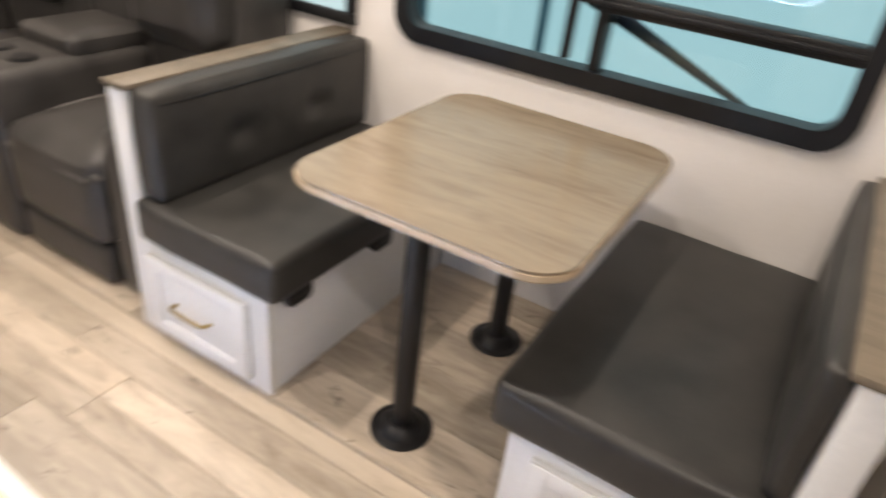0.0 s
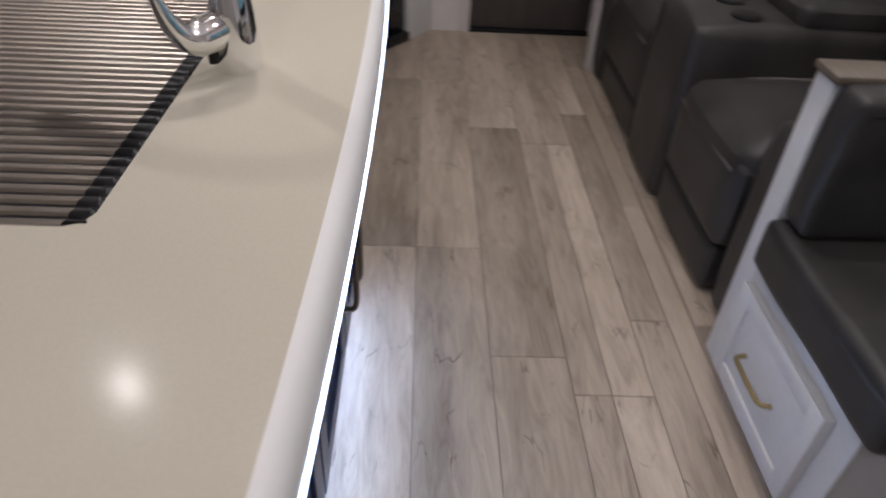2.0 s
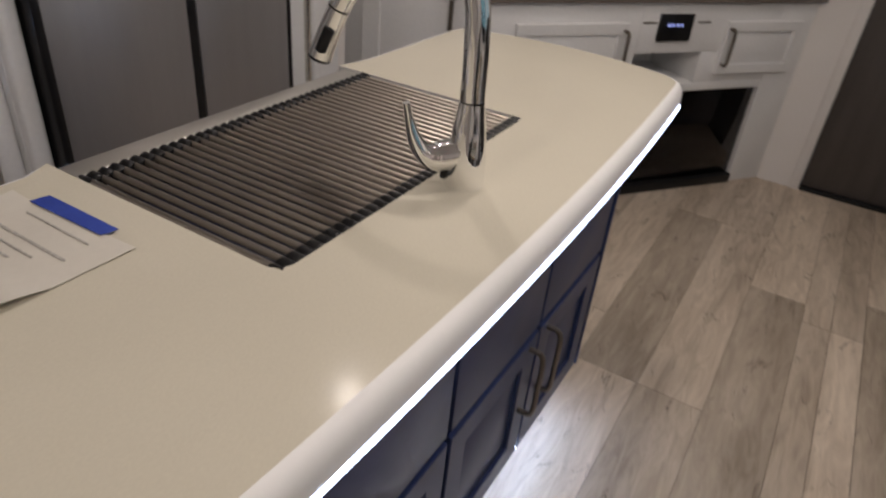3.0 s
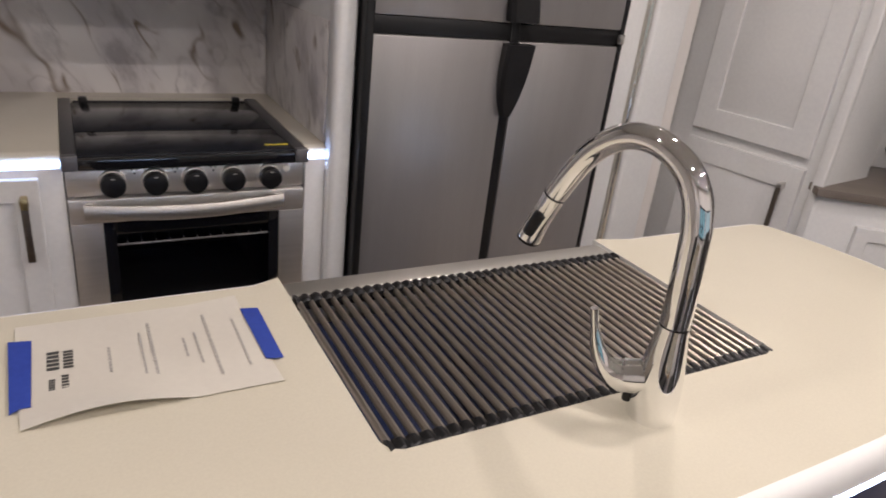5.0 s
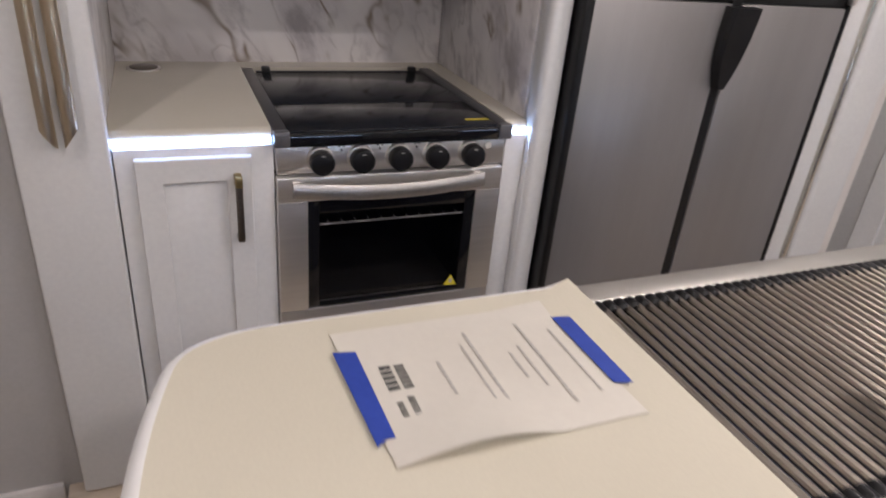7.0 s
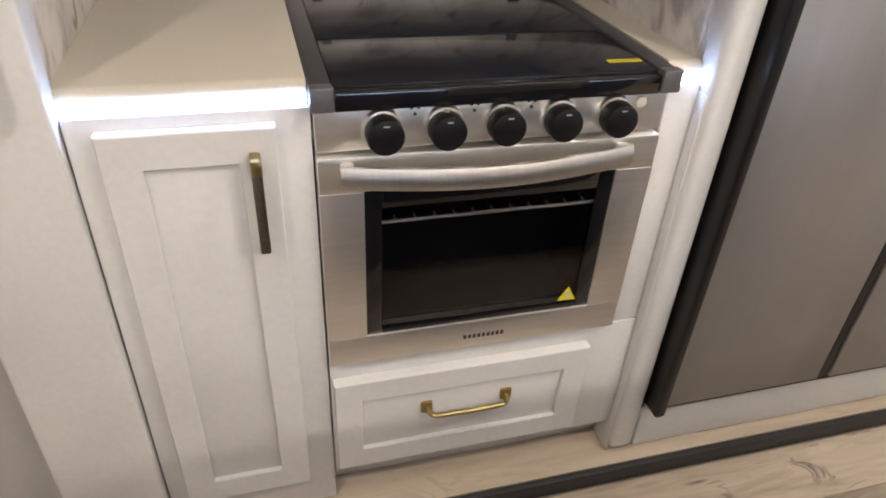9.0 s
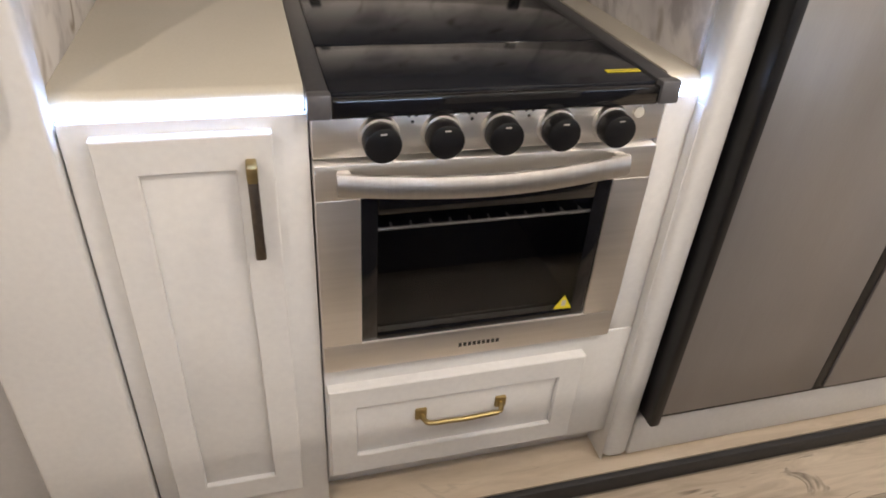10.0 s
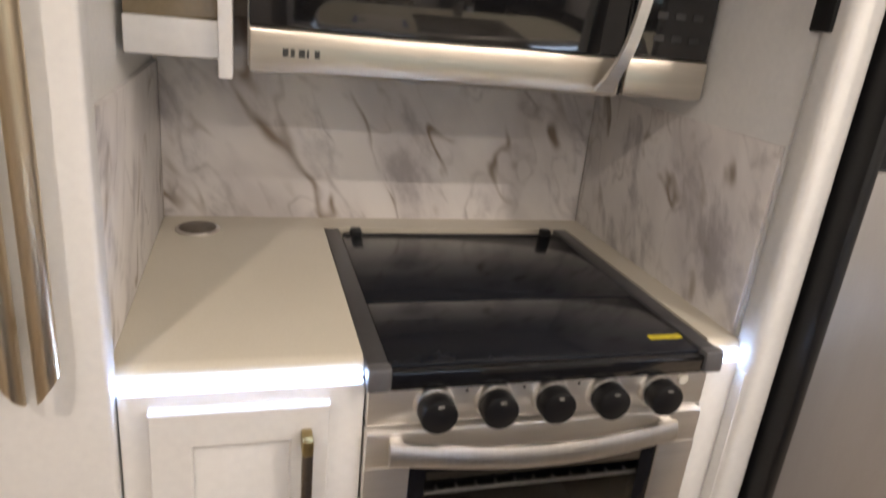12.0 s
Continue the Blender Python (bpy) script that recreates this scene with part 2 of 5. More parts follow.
BRONZE = surface("dark_bronze", (0.13, 0.11, 0.09), (0.22, 0.19, 0.16), 0.35, 0.9, scale=8)
GOLD = surface("satin_champagne_metal", (0.50, 0.42, 0.30), (0.64, 0.55, 0.42), 0.33, 1.0, scale=4, stretch=(10, 10, 0.5))
TABLE = plank_material("oak_table_laminate", (0.125, 0.098, 0.070), (0.185, 0.15, 0.108), (0.23, 0.19, 0.14), crack=0, rough=0.2)
CAPWOOD = plank_material("oak_cap_laminate", (0.10, 0.082, 0.058), (0.15, 0.123, 0.09), (0.20, 0.165, 0.122), crack=0)
PLANK = plank_material("greige_vinyl_plank", (0.26, 0.208, 0.156), (0.46, 0.385, 0.30), (0.65, 0.56, 0.45), crack=0.72)
PLANKLIGHT = plank_material("light_vinyl_plank", (0.38, 0.31, 0.23), (0.51, 0.43, 0.335), (0.60, 0.52, 0.42), crack=0.18)
JOINT = surface("plank_joint", (0.20, 0.165, 0.13), (0.26, 0.215, 0.17), 0.7)
ENTTOP = surface("dark_wood_top", (0.12, 0.10, 0.085), (0.20, 0.17, 0.145), 0.32, scale=3, stretch=(1, 6, 6), bump=0.05)
DOORM = surface("dark_brown_door", (0.052, 0.044, 0.040), (0.080, 0.069, 0.062), 0.5, scale=5, stretch=(4, 4, 0.5), bump=0.08)
MARBLE = marble_material("veined_marble_panel")
PAPER = surface("white_paper", (0.575, 0.545, 0.485), (0.625, 0.595, 0.53), 0.5, scale=6)
INK = surface("grey_ink", (0.37, 0.355, 0.33), (0.43, 0.41, 0.385), 0.7)
DARKINK = surface("black_ink", (0.04, 0.04, 0.04), (0.06, 0.06, 0.06), 0.7)
BLUETAPE = surface("blue_masking_tape", (0.018, 0.045, 0.30), (0.03, 0.065, 0.38), 0.6, scale=30, bump=0.2)
YELLOW = surface("yellow_sticker", (0.62, 0.52, 0.02), (0.70, 0.60, 0.03), 0.5, scale=20)
# Own glow stands in for outside light on the backdrop and small pane.
TEALGLOW = glow("outside_glow", (0.47, 0.68, 0.70), 0.72, 0.12)
LED = glow("led_strip_glow", (0.60, 0.76, 1.0), 16.0)
LEDK = glow("kitchen_led_glow", (0.42, 0.61, 1.0), 22.0)
LEDTOE = glow("led_toe_glow", (0.60, 0.76, 1.0), 46.0)
LAMPGLOW = glow("lamp_glow", (1.0, 0.9, 0.76), 4.5)
BLUEGLOW = glow("display_glow", (0.10, 0.22, 0.9), 1.2)
GLASS = glass_material("tinted_window_glass", (0.75, 0.90, 0.92))
FIREGLASS = glass_material("dark_fireplace_glass", (0.07, 0.085, 0.13))
OVENGLASS = glass_material("smoked_oven_glass", (0.32, 0.32, 0.33))
TVM = surface("tv_screen_black", (0.004, 0.004, 0.004), (0.006, 0.006, 0.006), 0.16, scale=3, rough_var=0.03)


# ---- mesh helpers ----
def box(x0, x1, y0, y1, z0, z1, bev=0.003, seg=2, bm=None):
    own = bmesh.new()
    bmesh.ops.create_cube(own, size=1.0)
    for v in own.verts:
        v.co = Vector(((x0 + x1) / 2 + v.co.x * (x1 - x0), (y0 + y1) / 2 + v.co.y * (y1 - y0), (z0 + z1) / 2 + v.co.z * (z1 - z0)))
    b = min(bev, 0.45 * min(x1 - x0, y1 - y0, z1 - z0))
    if b > 0:
        bmesh.ops.bevel(own, geom=own.edges[:], offset=b, segments=seg, profile=0.5, affect="EDGES")
    if bm is None:
        return own
    me = bpy.data.meshes.new("t")
    own.to_mesh(me)
    own.free()
    bm.from_mesh(me)
    bpy.data.meshes.remove(me)
    return bm


def cylinder(c, r, h, axis="z", seg=24, r2=None, bev=0.0, bm=None):
    """A cylinder whose base centre is c, along an axis."""
    own = bmesh.new()
    bmesh.ops.create_cone(own, cap_ends=True, segments=seg, radius1=r, radius2=r if r2 is None else r2, depth=h)
    bmesh.ops.translate(own, verts=own.verts, vec=(0, 0, h / 2))
    if bev:
        rims = [e for e in own.edges if abs(e.verts[0].co.z - e.verts[1].co.z) < 1e-6]
        bmesh.ops.bevel(own, geom=rims, offset=bev, segments=2, profile=0.5, affect="EDGES")
    turn = {"z": Matrix(), "y": Matrix.Rotation(radians(-90), 4, "X"), "-y": Matrix.Rotation(radians(90), 4, "X"),
            "x": Matrix.Rotation(radians(90), 4, "Y")}[axis]
    bmesh.ops.transform(own, matrix=Matrix.Translation(c) @ turn, verts=own.verts)
    if bm is None:
        return own
    me = bpy.data.meshes.new("t")
    own.to_mesh(me)
    own.free()
    bm.from_mesh(me)
    bpy.data.meshes.remove(me)
    return bm


def tube(points, radii, seg=14, flat=1.0, side=None):
    """A swept tube through points; flat squeezes it along its sideways direction."""
    bm = bmesh.new()
    pts = [Vector(p) for p in points]
    if not hasattr(radii, "__len__"):
        radii = [radii] * len(pts)
    rings = []
    for i, p in enumerate(pts):
        d = (pts[min(i + 1, len(pts) - 1)] - pts[max(i - 1, 0)]).normalized()
        s = Vector(side) if side else (Vector((1, 0, 0)) if abs(d.x) < 0.9 else Vector((0, 1, 0)))
        s = (s - d * s.dot(d)).normalized()
        u = d.cross(s)
        ring = [bm.verts.new(p + radii[i] * (math.cos(a) * s * flat + math.sin(a) * u))
                for a in [2 * math.pi * k / seg for k in range(seg)]]
        rings.append(ring)
    for a, b in zip(rings, rings[1:]):
        for k in range(seg):
            bm.faces.new((a[k], a[(k + 1) % seg], b[(k + 1) % seg], b[k]))
    bm.faces.new(rings[0][::-1])
    bm.faces.new(rings[-1])
    bmesh.ops.recalc_face_normals(bm, faces=bm.faces)
    return bm


def smooth_path(points, steps=5):
    """A Catmull-Rom curve through points."""
    p = [Vector(q) for q in points]
    p = [p[0] * 2 - p[1]] + p + [p[-1] * 2 - p[-2]]
    out = []
    for i in range(1, len(p) - 2):
        for k in range(steps):
            t = k / steps
            out.append(0.5 * ((2 * p[i]) + (p[i + 1] - p[i - 1]) * t + (2 * p[i - 1] - 5 * p[i] + 4 * p[i + 1] - p[i + 2]) * t * t
                              + (3 * p[i] - p[i - 1] - 3 * p[i + 1] + p[i + 2]) * t ** 3))
    out.append(p[-2])
    return out


def rounded_outline(x0, x1, y0, y1, radii, seg=8):
    """Counter-clockwise outline; radii at (x0,y0), (x1,y0), (x1,y1), (x0,y1)."""
    out = []
    for (cx, cy, a0), r in zip(((x0, y0, 180), (x1, y0, 270), (x1, y1, 0), (x0, y1, 90)), radii):
        px, py = cx + (r if cx == x0 else -r), cy + (r if cy == y0 else -r)
        for k in range(seg + 1):
            a = radians(a0 + 90 * k / seg)
            out.append((px + r * math.cos(a), py + r * math.sin(a)))
    return out


def prism(outline, z0, z1, bev=0.0, seg=3):
    """An outline raised from z0 to z1, with rounded upper and lower rims."""
    bm = bmesh.new()
    rings = []
    for z in (z0, z1):
        rings.append([bm.verts.new((x, y, z)) for x, y in outline])
    n = len(outline)
    for k in range(n):
        bm.faces.new((rings[0][k], rings[0][(k + 1) % n], rings[1][(k + 1) % n], rings[1][k]))
    bm.faces.new(rings[0][::-1])
    bm.faces.new(rings[1])
    bm.edges.ensure_lookup_table()
    if bev:
        rims = [e for e in bm.edges if abs(e.verts[0].co.z - e.verts[1].co.z) < 1e-6]
        bmesh.ops.bevel(bm, geom=rims, offset=bev, segments=seg, profile=0.5, affect="EDGES")
    return bm


def cushion(x0, x1, y0, y1, z0, z1, bev=0.03, puff=0.008, cuts=8, dimples=(), depth=0.014, reach=0.05, face="x0", seed=0.0):
    """A padded block: rounded, slightly swollen, with buttoned dimples on one face."""
    own = bmesh.new()
    bmesh.ops.create_cube(own, size=1.0)
    for v in own.verts:
        v.co = Vector(((x0 + x1) / 2 + v.co.x * (x1 - x0), (y0 + y1) / 2 + v.co.y * (y1 - y0), (z0 + z1) / 2 + v.co.z * (z1 - z0)))
    bmesh.ops.bevel(own, geom=own.edges[:], offset=bev, segments=4, profile=0.6, affect="EDGES")
    bmesh.ops.subdivide_edges(own, edges=[e for e in own.edges if e.calc_length() > 0.06], cuts=cuts, use_grid_fill=True)
    c = Vector(((x0 + x1) / 2, (y0 + y1) / 2, (z0 + z1) / 2))
    h = Vector(((x1 - x0) / 2, (y1 - y0) / 2, (z1 - z0) / 2))
    for v in own.verts:
        q = v.co - c
        f = [abs(q[i]) / h[i] for i in range(3)]
        for i in range(3):
            if f[i] > 0.98:
                j, k = [m for m in range(3) if m != i]
                lift = puff * max(0, 1 - f[j] ** 4) * max(0, 1 - f[k] ** 4)
                lift += 0.004 * noise.noise(Vector((v.co.x * 6 + seed, v.co.y * 6, v.co.z * 6))) * max(0, 1 - f[j] ** 6)
                v.co[i] += lift if q[i] > 0 else -lift
        for a, b in dimples:
            if face == "x0" and q.x < -0.9 * h.x:
                d = math.hypot(v.co.y - a, v.co.z - b)
                v.co.x += depth * math.exp(-(d / reach) ** 2 * 2.5)
    return own


def part(name, bm, material, parent=None, label="", smooth=True, rolled=False):
    me = bpy.data.meshes.new(name)
    bm.to_mesh(me)
    bm.free()
    me.materials.append(material)
    if smooth:
        usual = sorted(p.area for p in me.polygons)[len(me.polygons) // 2]
        for p in me.polygons:
            p.use_smooth = rolled or p.area < 12 * usual
        me.set_sharp_from_angle(angle=radians(32))
    ob = new(name, me)
    if parent:
        ob.parent = parent
        p, off = parent, Vector((0, 0, 0))
        while p:
            off += p.location
            p = p.parent
        me.transform(Matrix.Translation(-off))
    if label:
        tagged(ob, label)
    return ob


def thing(name, label, category, base=(0, 0, 0), group="", kind=""):
    ob = new(name)
    ob.empty_display_size = 0.1
    ob.location = base
    return tagged(ob, label, category, group, kind)


def structure(name, bm, material, label, category="structure"):
    return tagged(part(name, bm, material), label, category, kind="structure")


def shaker_door(parent, name, x0, x1, z0, z1, y, rail=0.055, thick=0.02, material=None, label=""):
    """A door whose face looks to -y at y: four rails round a sunk panel."""
    m = material or WHITE
    frame_bm = bmesh.new()
    rings = []
    for inset, depth in ((0, thick), (0, 0.002), (0.002, 0), (rail - 0.002, 0), (rail, 0.002), (rail, thick)):
        rings.append([frame_bm.verts.new(p) for p in ((x0 + inset, y + depth, z0 + inset), (x1 - inset, y + depth, z0 + inset),
                                                     (x1 - inset, y + depth, z1 - inset), (x0 + inset, y + depth, z1 - inset))])
    for a, c in zip(rings, rings[1:] + rings[:1]):
        for k in range(4):
            frame_bm.faces.new((a[k], a[(k + 1) % 4], c[(k + 1) % 4], c[k]))
    bmesh.ops.recalc_face_normals(frame_bm, faces=frame_bm.faces)
    d = part(name, frame_bm, m, parent, label)
    part("panel", box(x0 + rail - 0.004, x1 - rail + 0.004, y + 0.009, y + thick - 0.002, z0 + rail - 0.004, z1 - rail + 0.004, 0.001), m, d)
    return d


def placed(ob, m):
    """Turn a thing built about its own base to a pose."""
    ob.matrix_basis = m
    return ob


# ---- structure ----
def slab(x0, x1, y0, y1, z0, z1):
    return box(x0, x1, y0, y1, z0, z1, 0)


floor = structure("floor", slab(-2.3, 3.95, -3.14, 1.0, -0.06, -0.004), JOINT, "greige wood-look vinyl plank floor", "floor")
ceiling = structure("ceiling", slab(-2.3, 3.95, -3.14, 1.0, CEIL, CEIL + 0.05), CEILM, "plain off-white ceiling with round lights", "ceiling")

# window wall of the dinette slide, with its opening
WX0, WX1, WZ0, WZ1 = -0.572, 0.795, 0.798, 1.44
HX0, HX1, HZ0, HZ1 = WX0 + 0.03, WX1 - 0.03, WZ0 + 0.03, WZ1 - 0.03
wb = slab(-0.95, HX0, -3.07, -2.99, 0, CEIL)
box(HX1, 2.86, -3.07, -2.99, 0, CEIL, 0, bm=wb)
box(HX0, HX1, -3.07, -2.99, 0, HZ0, 0, bm=wb)
box(HX0, HX1, -3.07, -2.99, HZ1, CEIL, 0, bm=wb)
structure("wall_window", wb, WALL, "white wall panel under a wide window", "wall")
structure("wall_slide_far", slab(2.80, 2.86, -2.99, -2.12, 0, CEIL), WALL, "white end wall of the sofa slide-out", "wall")
structure("wall_slide_near", slab(-0.95, -0.89, -2.99, -2.12, 0, CEIL), WALL, "white end wall of the dinette slide-out", "wall")
structure("wall_side_far", slab(2.86, 3.36, -2.34, -2.28, 0, CEIL), WALL, "short white wall beside the door", "wall")
structure("wall_side_near", slab(-2.3, -0.95, -2.20, -2.12, 0, CEIL), WALL, "plain white side wall", "wall")
structure("wall_back", slab(-2.36, -2.3, -2.2, 0.1, 0, CEIL), WALL, "plain white end wall", "wall")
DY0, DY1, DTOP = -2.215, -1.59, 1.98
wb = slab(3.285, 3.36, -2.28, DY0, 0, CEIL)
box(3.285, 3.36, DY1, -1.36, 0, CEIL, 0, bm=wb)
box(3.285, 3.36, DY0, DY1, DTOP, CEIL, 0, bm=wb)
structure("wall_door", wb, WALL, "white wall round a dark door", "wall")
structure("wall_behind_cabinet", slab(1.80, 3.9, 0.42, 0.48, 0, CEIL), WALL, "plain white wall behind the cabinets", "wall")
structure("wall_beside_screen", slab(3.36, 3.9, -1.42, -1.36, 0, CEIL), WALL, "plain white wall beside the cabinets", "wall")
structure("wall_behind_screen", slab(3.84, 3.9, -1.36, 0.42, 0, CEIL), WALL, "plain white wall behind the cabinets", "wall")
structure("wall_kitchen", slab(-0.42, 2.06, 0.62, 0.81, 0, CEIL), WALL, "white back wall of the kitchen slide-out", "wall")
structure("wall_grey", slab(-2.3, -0.465, 0.03, 0.10, 0, CEIL), GREYWALL, "plain grey wall panel beside the tall cabinet", "wall")
structure("baseboard", box(-2.3, -0.51, 0.018, 0.030, 0.0, 0.06, 0.003), WALL, "low white skirting strip", "baseboard")

# slide floor and its lip
structure("slide_floor", slab(-0.50, 1.72, -0.045, 0.74, 0.0, 0.046), PLANKLIGHT, "light raised floor edge of the kitchen slide-out", "floor")
structure("slide_seal", box(-0.50, 1.72, -0.060, -0.045, 0.0, 0.043, 0.003), RUBBER, "black rubber strip along the raised floor edge", "trim")
structure("slide_fascia", box(0.649, 1.466, -0.014, 0.03, 0.05, 0.166, 0.004), WHITE, "white board under the refrigerator", "trim")

# dinette floor
structure("dinette_floor", slab(-0.89, 2.80, -2.99, -2.10, 0.0, 0.012), PLANKLIGHT, "wood-look floor of the dinette slide-out", "floor")


# ---- entry door ----
d = thing("door_1", "closed dark brown door at the end of the aisle", "door", (3.285, -1.9, 0), kind="structure")
part("door_leaf", box(3.30, 3.335, DY0 + 0.004, DY1 - 0.004, 0.02, DTOP - 0.004, 0.004), DOORM, d)
part("threshold", box(3.278, 3.335, DY0, DY1, 0.0, 0.02, 0.003), BLACK, d, "black threshold bar")
tb = box(3.275, 3.284, DY1, DY1 + 0.045, 0, DTOP + 0.045, 0.003)
box(3.275, 3.284, DY0 - 0.045, DY0, 0, DTOP + 0.045, 0.003, bm=tb)
box(3.275, 3.284, DY0, DY1, DTOP, DTOP + 0.045, 0.003, bm=tb)
structure("trim", tb, WALL, "white casing round the dark door", "trim")


# ---- window ----
def build_window():
    w = thing("window_1", "wide black-framed tinted window over the dinette", "window", (0.17, -2.99, WZ0), kind="structure")
    out = rounded_outline(WX0, WX1, WZ0, WZ1, (0.09,) * 4, 8)
    inn = rounded_outline(WX0 + 0.05, WX1 - 0.05, WZ0 + 0.05, WZ1 - 0.05, (0.055,) * 4, 8)
    bm = bmesh.new()
    rows = []
    for pts, y in ((out, -2.988), (out, -2.968), (inn, -2.968), (inn, -3.04)):
        rows.append([bm.verts.new((x, y, z)) for x, z in pts])
    n = len(out)
    for a, b in zip(rows, rows[1:]):
        for k in range(n):
            bm.faces.new((a[k], a[(k + 1) % n], b[(k + 1) % n], b[k]))
    bmesh.ops.recalc_face_normals(bm, faces=bm.faces)
    part("window_frame", bm, BLACK, w, "rounded black frame")
    part("mullion", box(0.098, 0.130, -3.04, -2.975, WZ0 + 0.05, WZ1 - 0.05, 0.004), BLACK, w)
    rb = box(WX0 + 0.05, 0.098, -3.04, -2.965, 1.012, 1.058, 0.006)
    part("rail", rb, BLACK, w)
    part("rail_lip", box(WX0 + 0.05, 0.22, -2.9645, -2.952, 1.03, 1.044, 0.003), BLACK, w)
    lb = box(0.180, 0.206, -2.975, -2.945, 0.872, 1.14, 0.006)
    part("latch", lb, BLACK, w, "black upright latch bar")
    for x0, x1, z0, z1 in ((0.13, WX1 - 0.05, WZ0 + 0.05, WZ1 - 0.05), (WX0 + 0.05, 0.098, WZ0 + 0.05, 1.012), (WX0 + 0.05, 0.098, 1.058, WZ1 - 0.05)):
        p = part("pane", box(x0 - 0.004, x1 + 0.004, -3.025, -3.02, z0 - 0.004, z1 + 0.004, 0), GLASS, w)
        p.visible_shadow = False


build_window()
# small window behind the sofa
w2 = thing("window_2", "small black-framed window behind the sofa", "window", (1.75, -2.99, 0.9), kind="structure")
fb = box(0.957, 2.42, -2.989, -2.965, 0.795, 0.832, 0.006)
box(0.957, 2.42, -2.989, -2.965, 1.38, 1.42, 0.006, bm=fb)
box(0.957, 0.995, -2.989, -2.965, 0.832, 1.38, 0.006, bm=fb)
box(2.38, 2.42, -2.989, -2.965, 0.832, 1.38, 0.006, bm=fb)
part("window_frame", fb, BLACK, w2)
# Opaque pane glows by itself, standing in for the bright view outside.
part("pane", box(0.995, 2.38, -2.986, -2.982, 0.832, 1.38, 0), TEALGLOW, w2)

# outside: the backdrop wall itself glows in place of light falling on it
structure("backdrop", slab(-4.0, 4.0, -5.05, -5.0, -1.0, 3.5), TEALGLOW, "pale blue-green backdrop outside the window, glowing for outside light", "backdrop")
for sx in (1.95, 1.1):
    tagged(part("outside_seam", box(sx, sx + 0.06, -5.0, -4.98, -1, 3.5, 0.004), surface("seam_grey", (0.16, 0.32, 0.36), (0.2, 0.36, 0.4), 0.6)),
           "dull blue-green upright seam on the wall outside", "seam", "wall seams", "structure")
# Dark bar modelled in place of a slanting reflection in the window.
arm = tube([(0.40, -3.095, 1.10), (0.14, -3.095, 1.001), (-0.33, -3.08, 0.818)], [0.028, 0.024, 0.009], 8)
tagged(part("reflection_bar", arm, BLACK), "black slanting bar standing in for a window reflection", "awning arm")


# ---- dinette ----
def build_bench(deep=0.0):
    b = thing("dinette_bench", "white dinette bench with dark grey leatherette cushions and a drawer", "bench", (0.78, -2.6, 0.012), "dinette benches")
    body = box(0.528, 0.985 + deep, -2.989, -2.118, 0.012, 0.345, 0.003)
    part("base", body, WHITE, b)
    end = box(0.985 + deep, 1.052 + deep, -2.989, -2.104, 0.012, 0.7618, 0.004)
    part("back_panel", end, WHITE, b)
    part("cap", box(0.968 + deep, 1.058 + deep, -2.989, -2.096, 0.762, 0.780, 0.006), CAPWOOD, b, "oak-look cap strip")
    fr = box(0.522, 0.985 + deep, -2.118, -2.104, 0.012, 0.345, 0.003)
    part("face_frame", fr, WHITE, b)
    drw = part("drawer_front", box(0.585, 0.965, -2.104, -2.088, 0.05, 0.305, 0.003), WHITE, b)
    rim = box(0.585, 0.63, -2.088, -2.080, 0.05, 0.305, 0.002)
    box(0.92, 0.965, -2.088, -2.080, 0.05, 0.305, 0.002, bm=rim)
    box(0.63, 0.92, -2.088, -2.080, 0.05, 0.092, 0.002, bm=rim)
    box(0.63, 0.92, -2.088, -2.080, 0.263, 0.305, 0.002, bm=rim)
    part("moulding", rim, WHITE, drw)
    part("handle", smooth_handle((0.722, 0.175), (0.862, 0.175), -2.086, -0.026), BRASS, drw, "curved brass pull")
    part("seat_cushion", cushion(0.478, 0.985 + deep, -2.98, -2.082, 0.347, 0.468, 0.025, 0.006), LEATHER, b)
    dim = [(-2.40, 0.60), (-2.72, 0.60)]
    bc = part("back_cushion", cushion(0.895 + 2 * deep, 0.984 + deep, -2.98, -2.113, 0.468, 0.768, 0.02, 0.010, 22, dim, 0.026, 0.055), LEATHER, b)
    part("seam", tube(smooth_path([(x + 2 * deep, y, 0.738) for x, y in ((0.8955, -2.135), (0.8885, -2.30), (0.8865, -2.55), (0.8885, -2.80), (0.8955, -2.962))], 6), 0.0028, 8), BLACK, bc)
    for y in (-2.20, -2.56):
        lb = box(0.493, 0.528, y - 0.045, y + 0.045, 0.30, 0.345, 0.008)
        cylinder((0.505, y - 0.03, 0.305), 0.014, 0.06, "y", 12, bm=lb)
        part("support_bracket", lb, BLACK, b, "black cushion bracket")
    return b


def smooth_handle(a, c, y, stand, r=0.0055):
    """A bowed pull between two feet on a face at y, each given as (x, z)."""
    (x0, z0), (x1, z1) = a, c
    pts = []
    for k, (f, o) in enumerate(((0, 0), (0.02, 0.6), (0.08, 0.95), (0.3, 1.0), (0.5, 1.05), (0.7, 1.0), (0.92, 0.95), (0.98, 0.6), (1, 0))):
        pts.append((x0 + (x1 - x0) * f, y - stand * o, z0 + (z1 - z0) * f))
    return tube(smooth_path(pts, 4), r, 10)


bench = build_bench()
# the facing bench is the same unit turned about the table
TX = 0.177
other = build_bench(0.04)
other.matrix_basis = Matrix.Translation((TX, 0, 0)) @ Matrix.Diagonal((-1, 1, 1, 1)) @ Matrix.Translation((-TX, 0, 0)) @ Matrix.Translation((0.78, -2.6, 0.012))


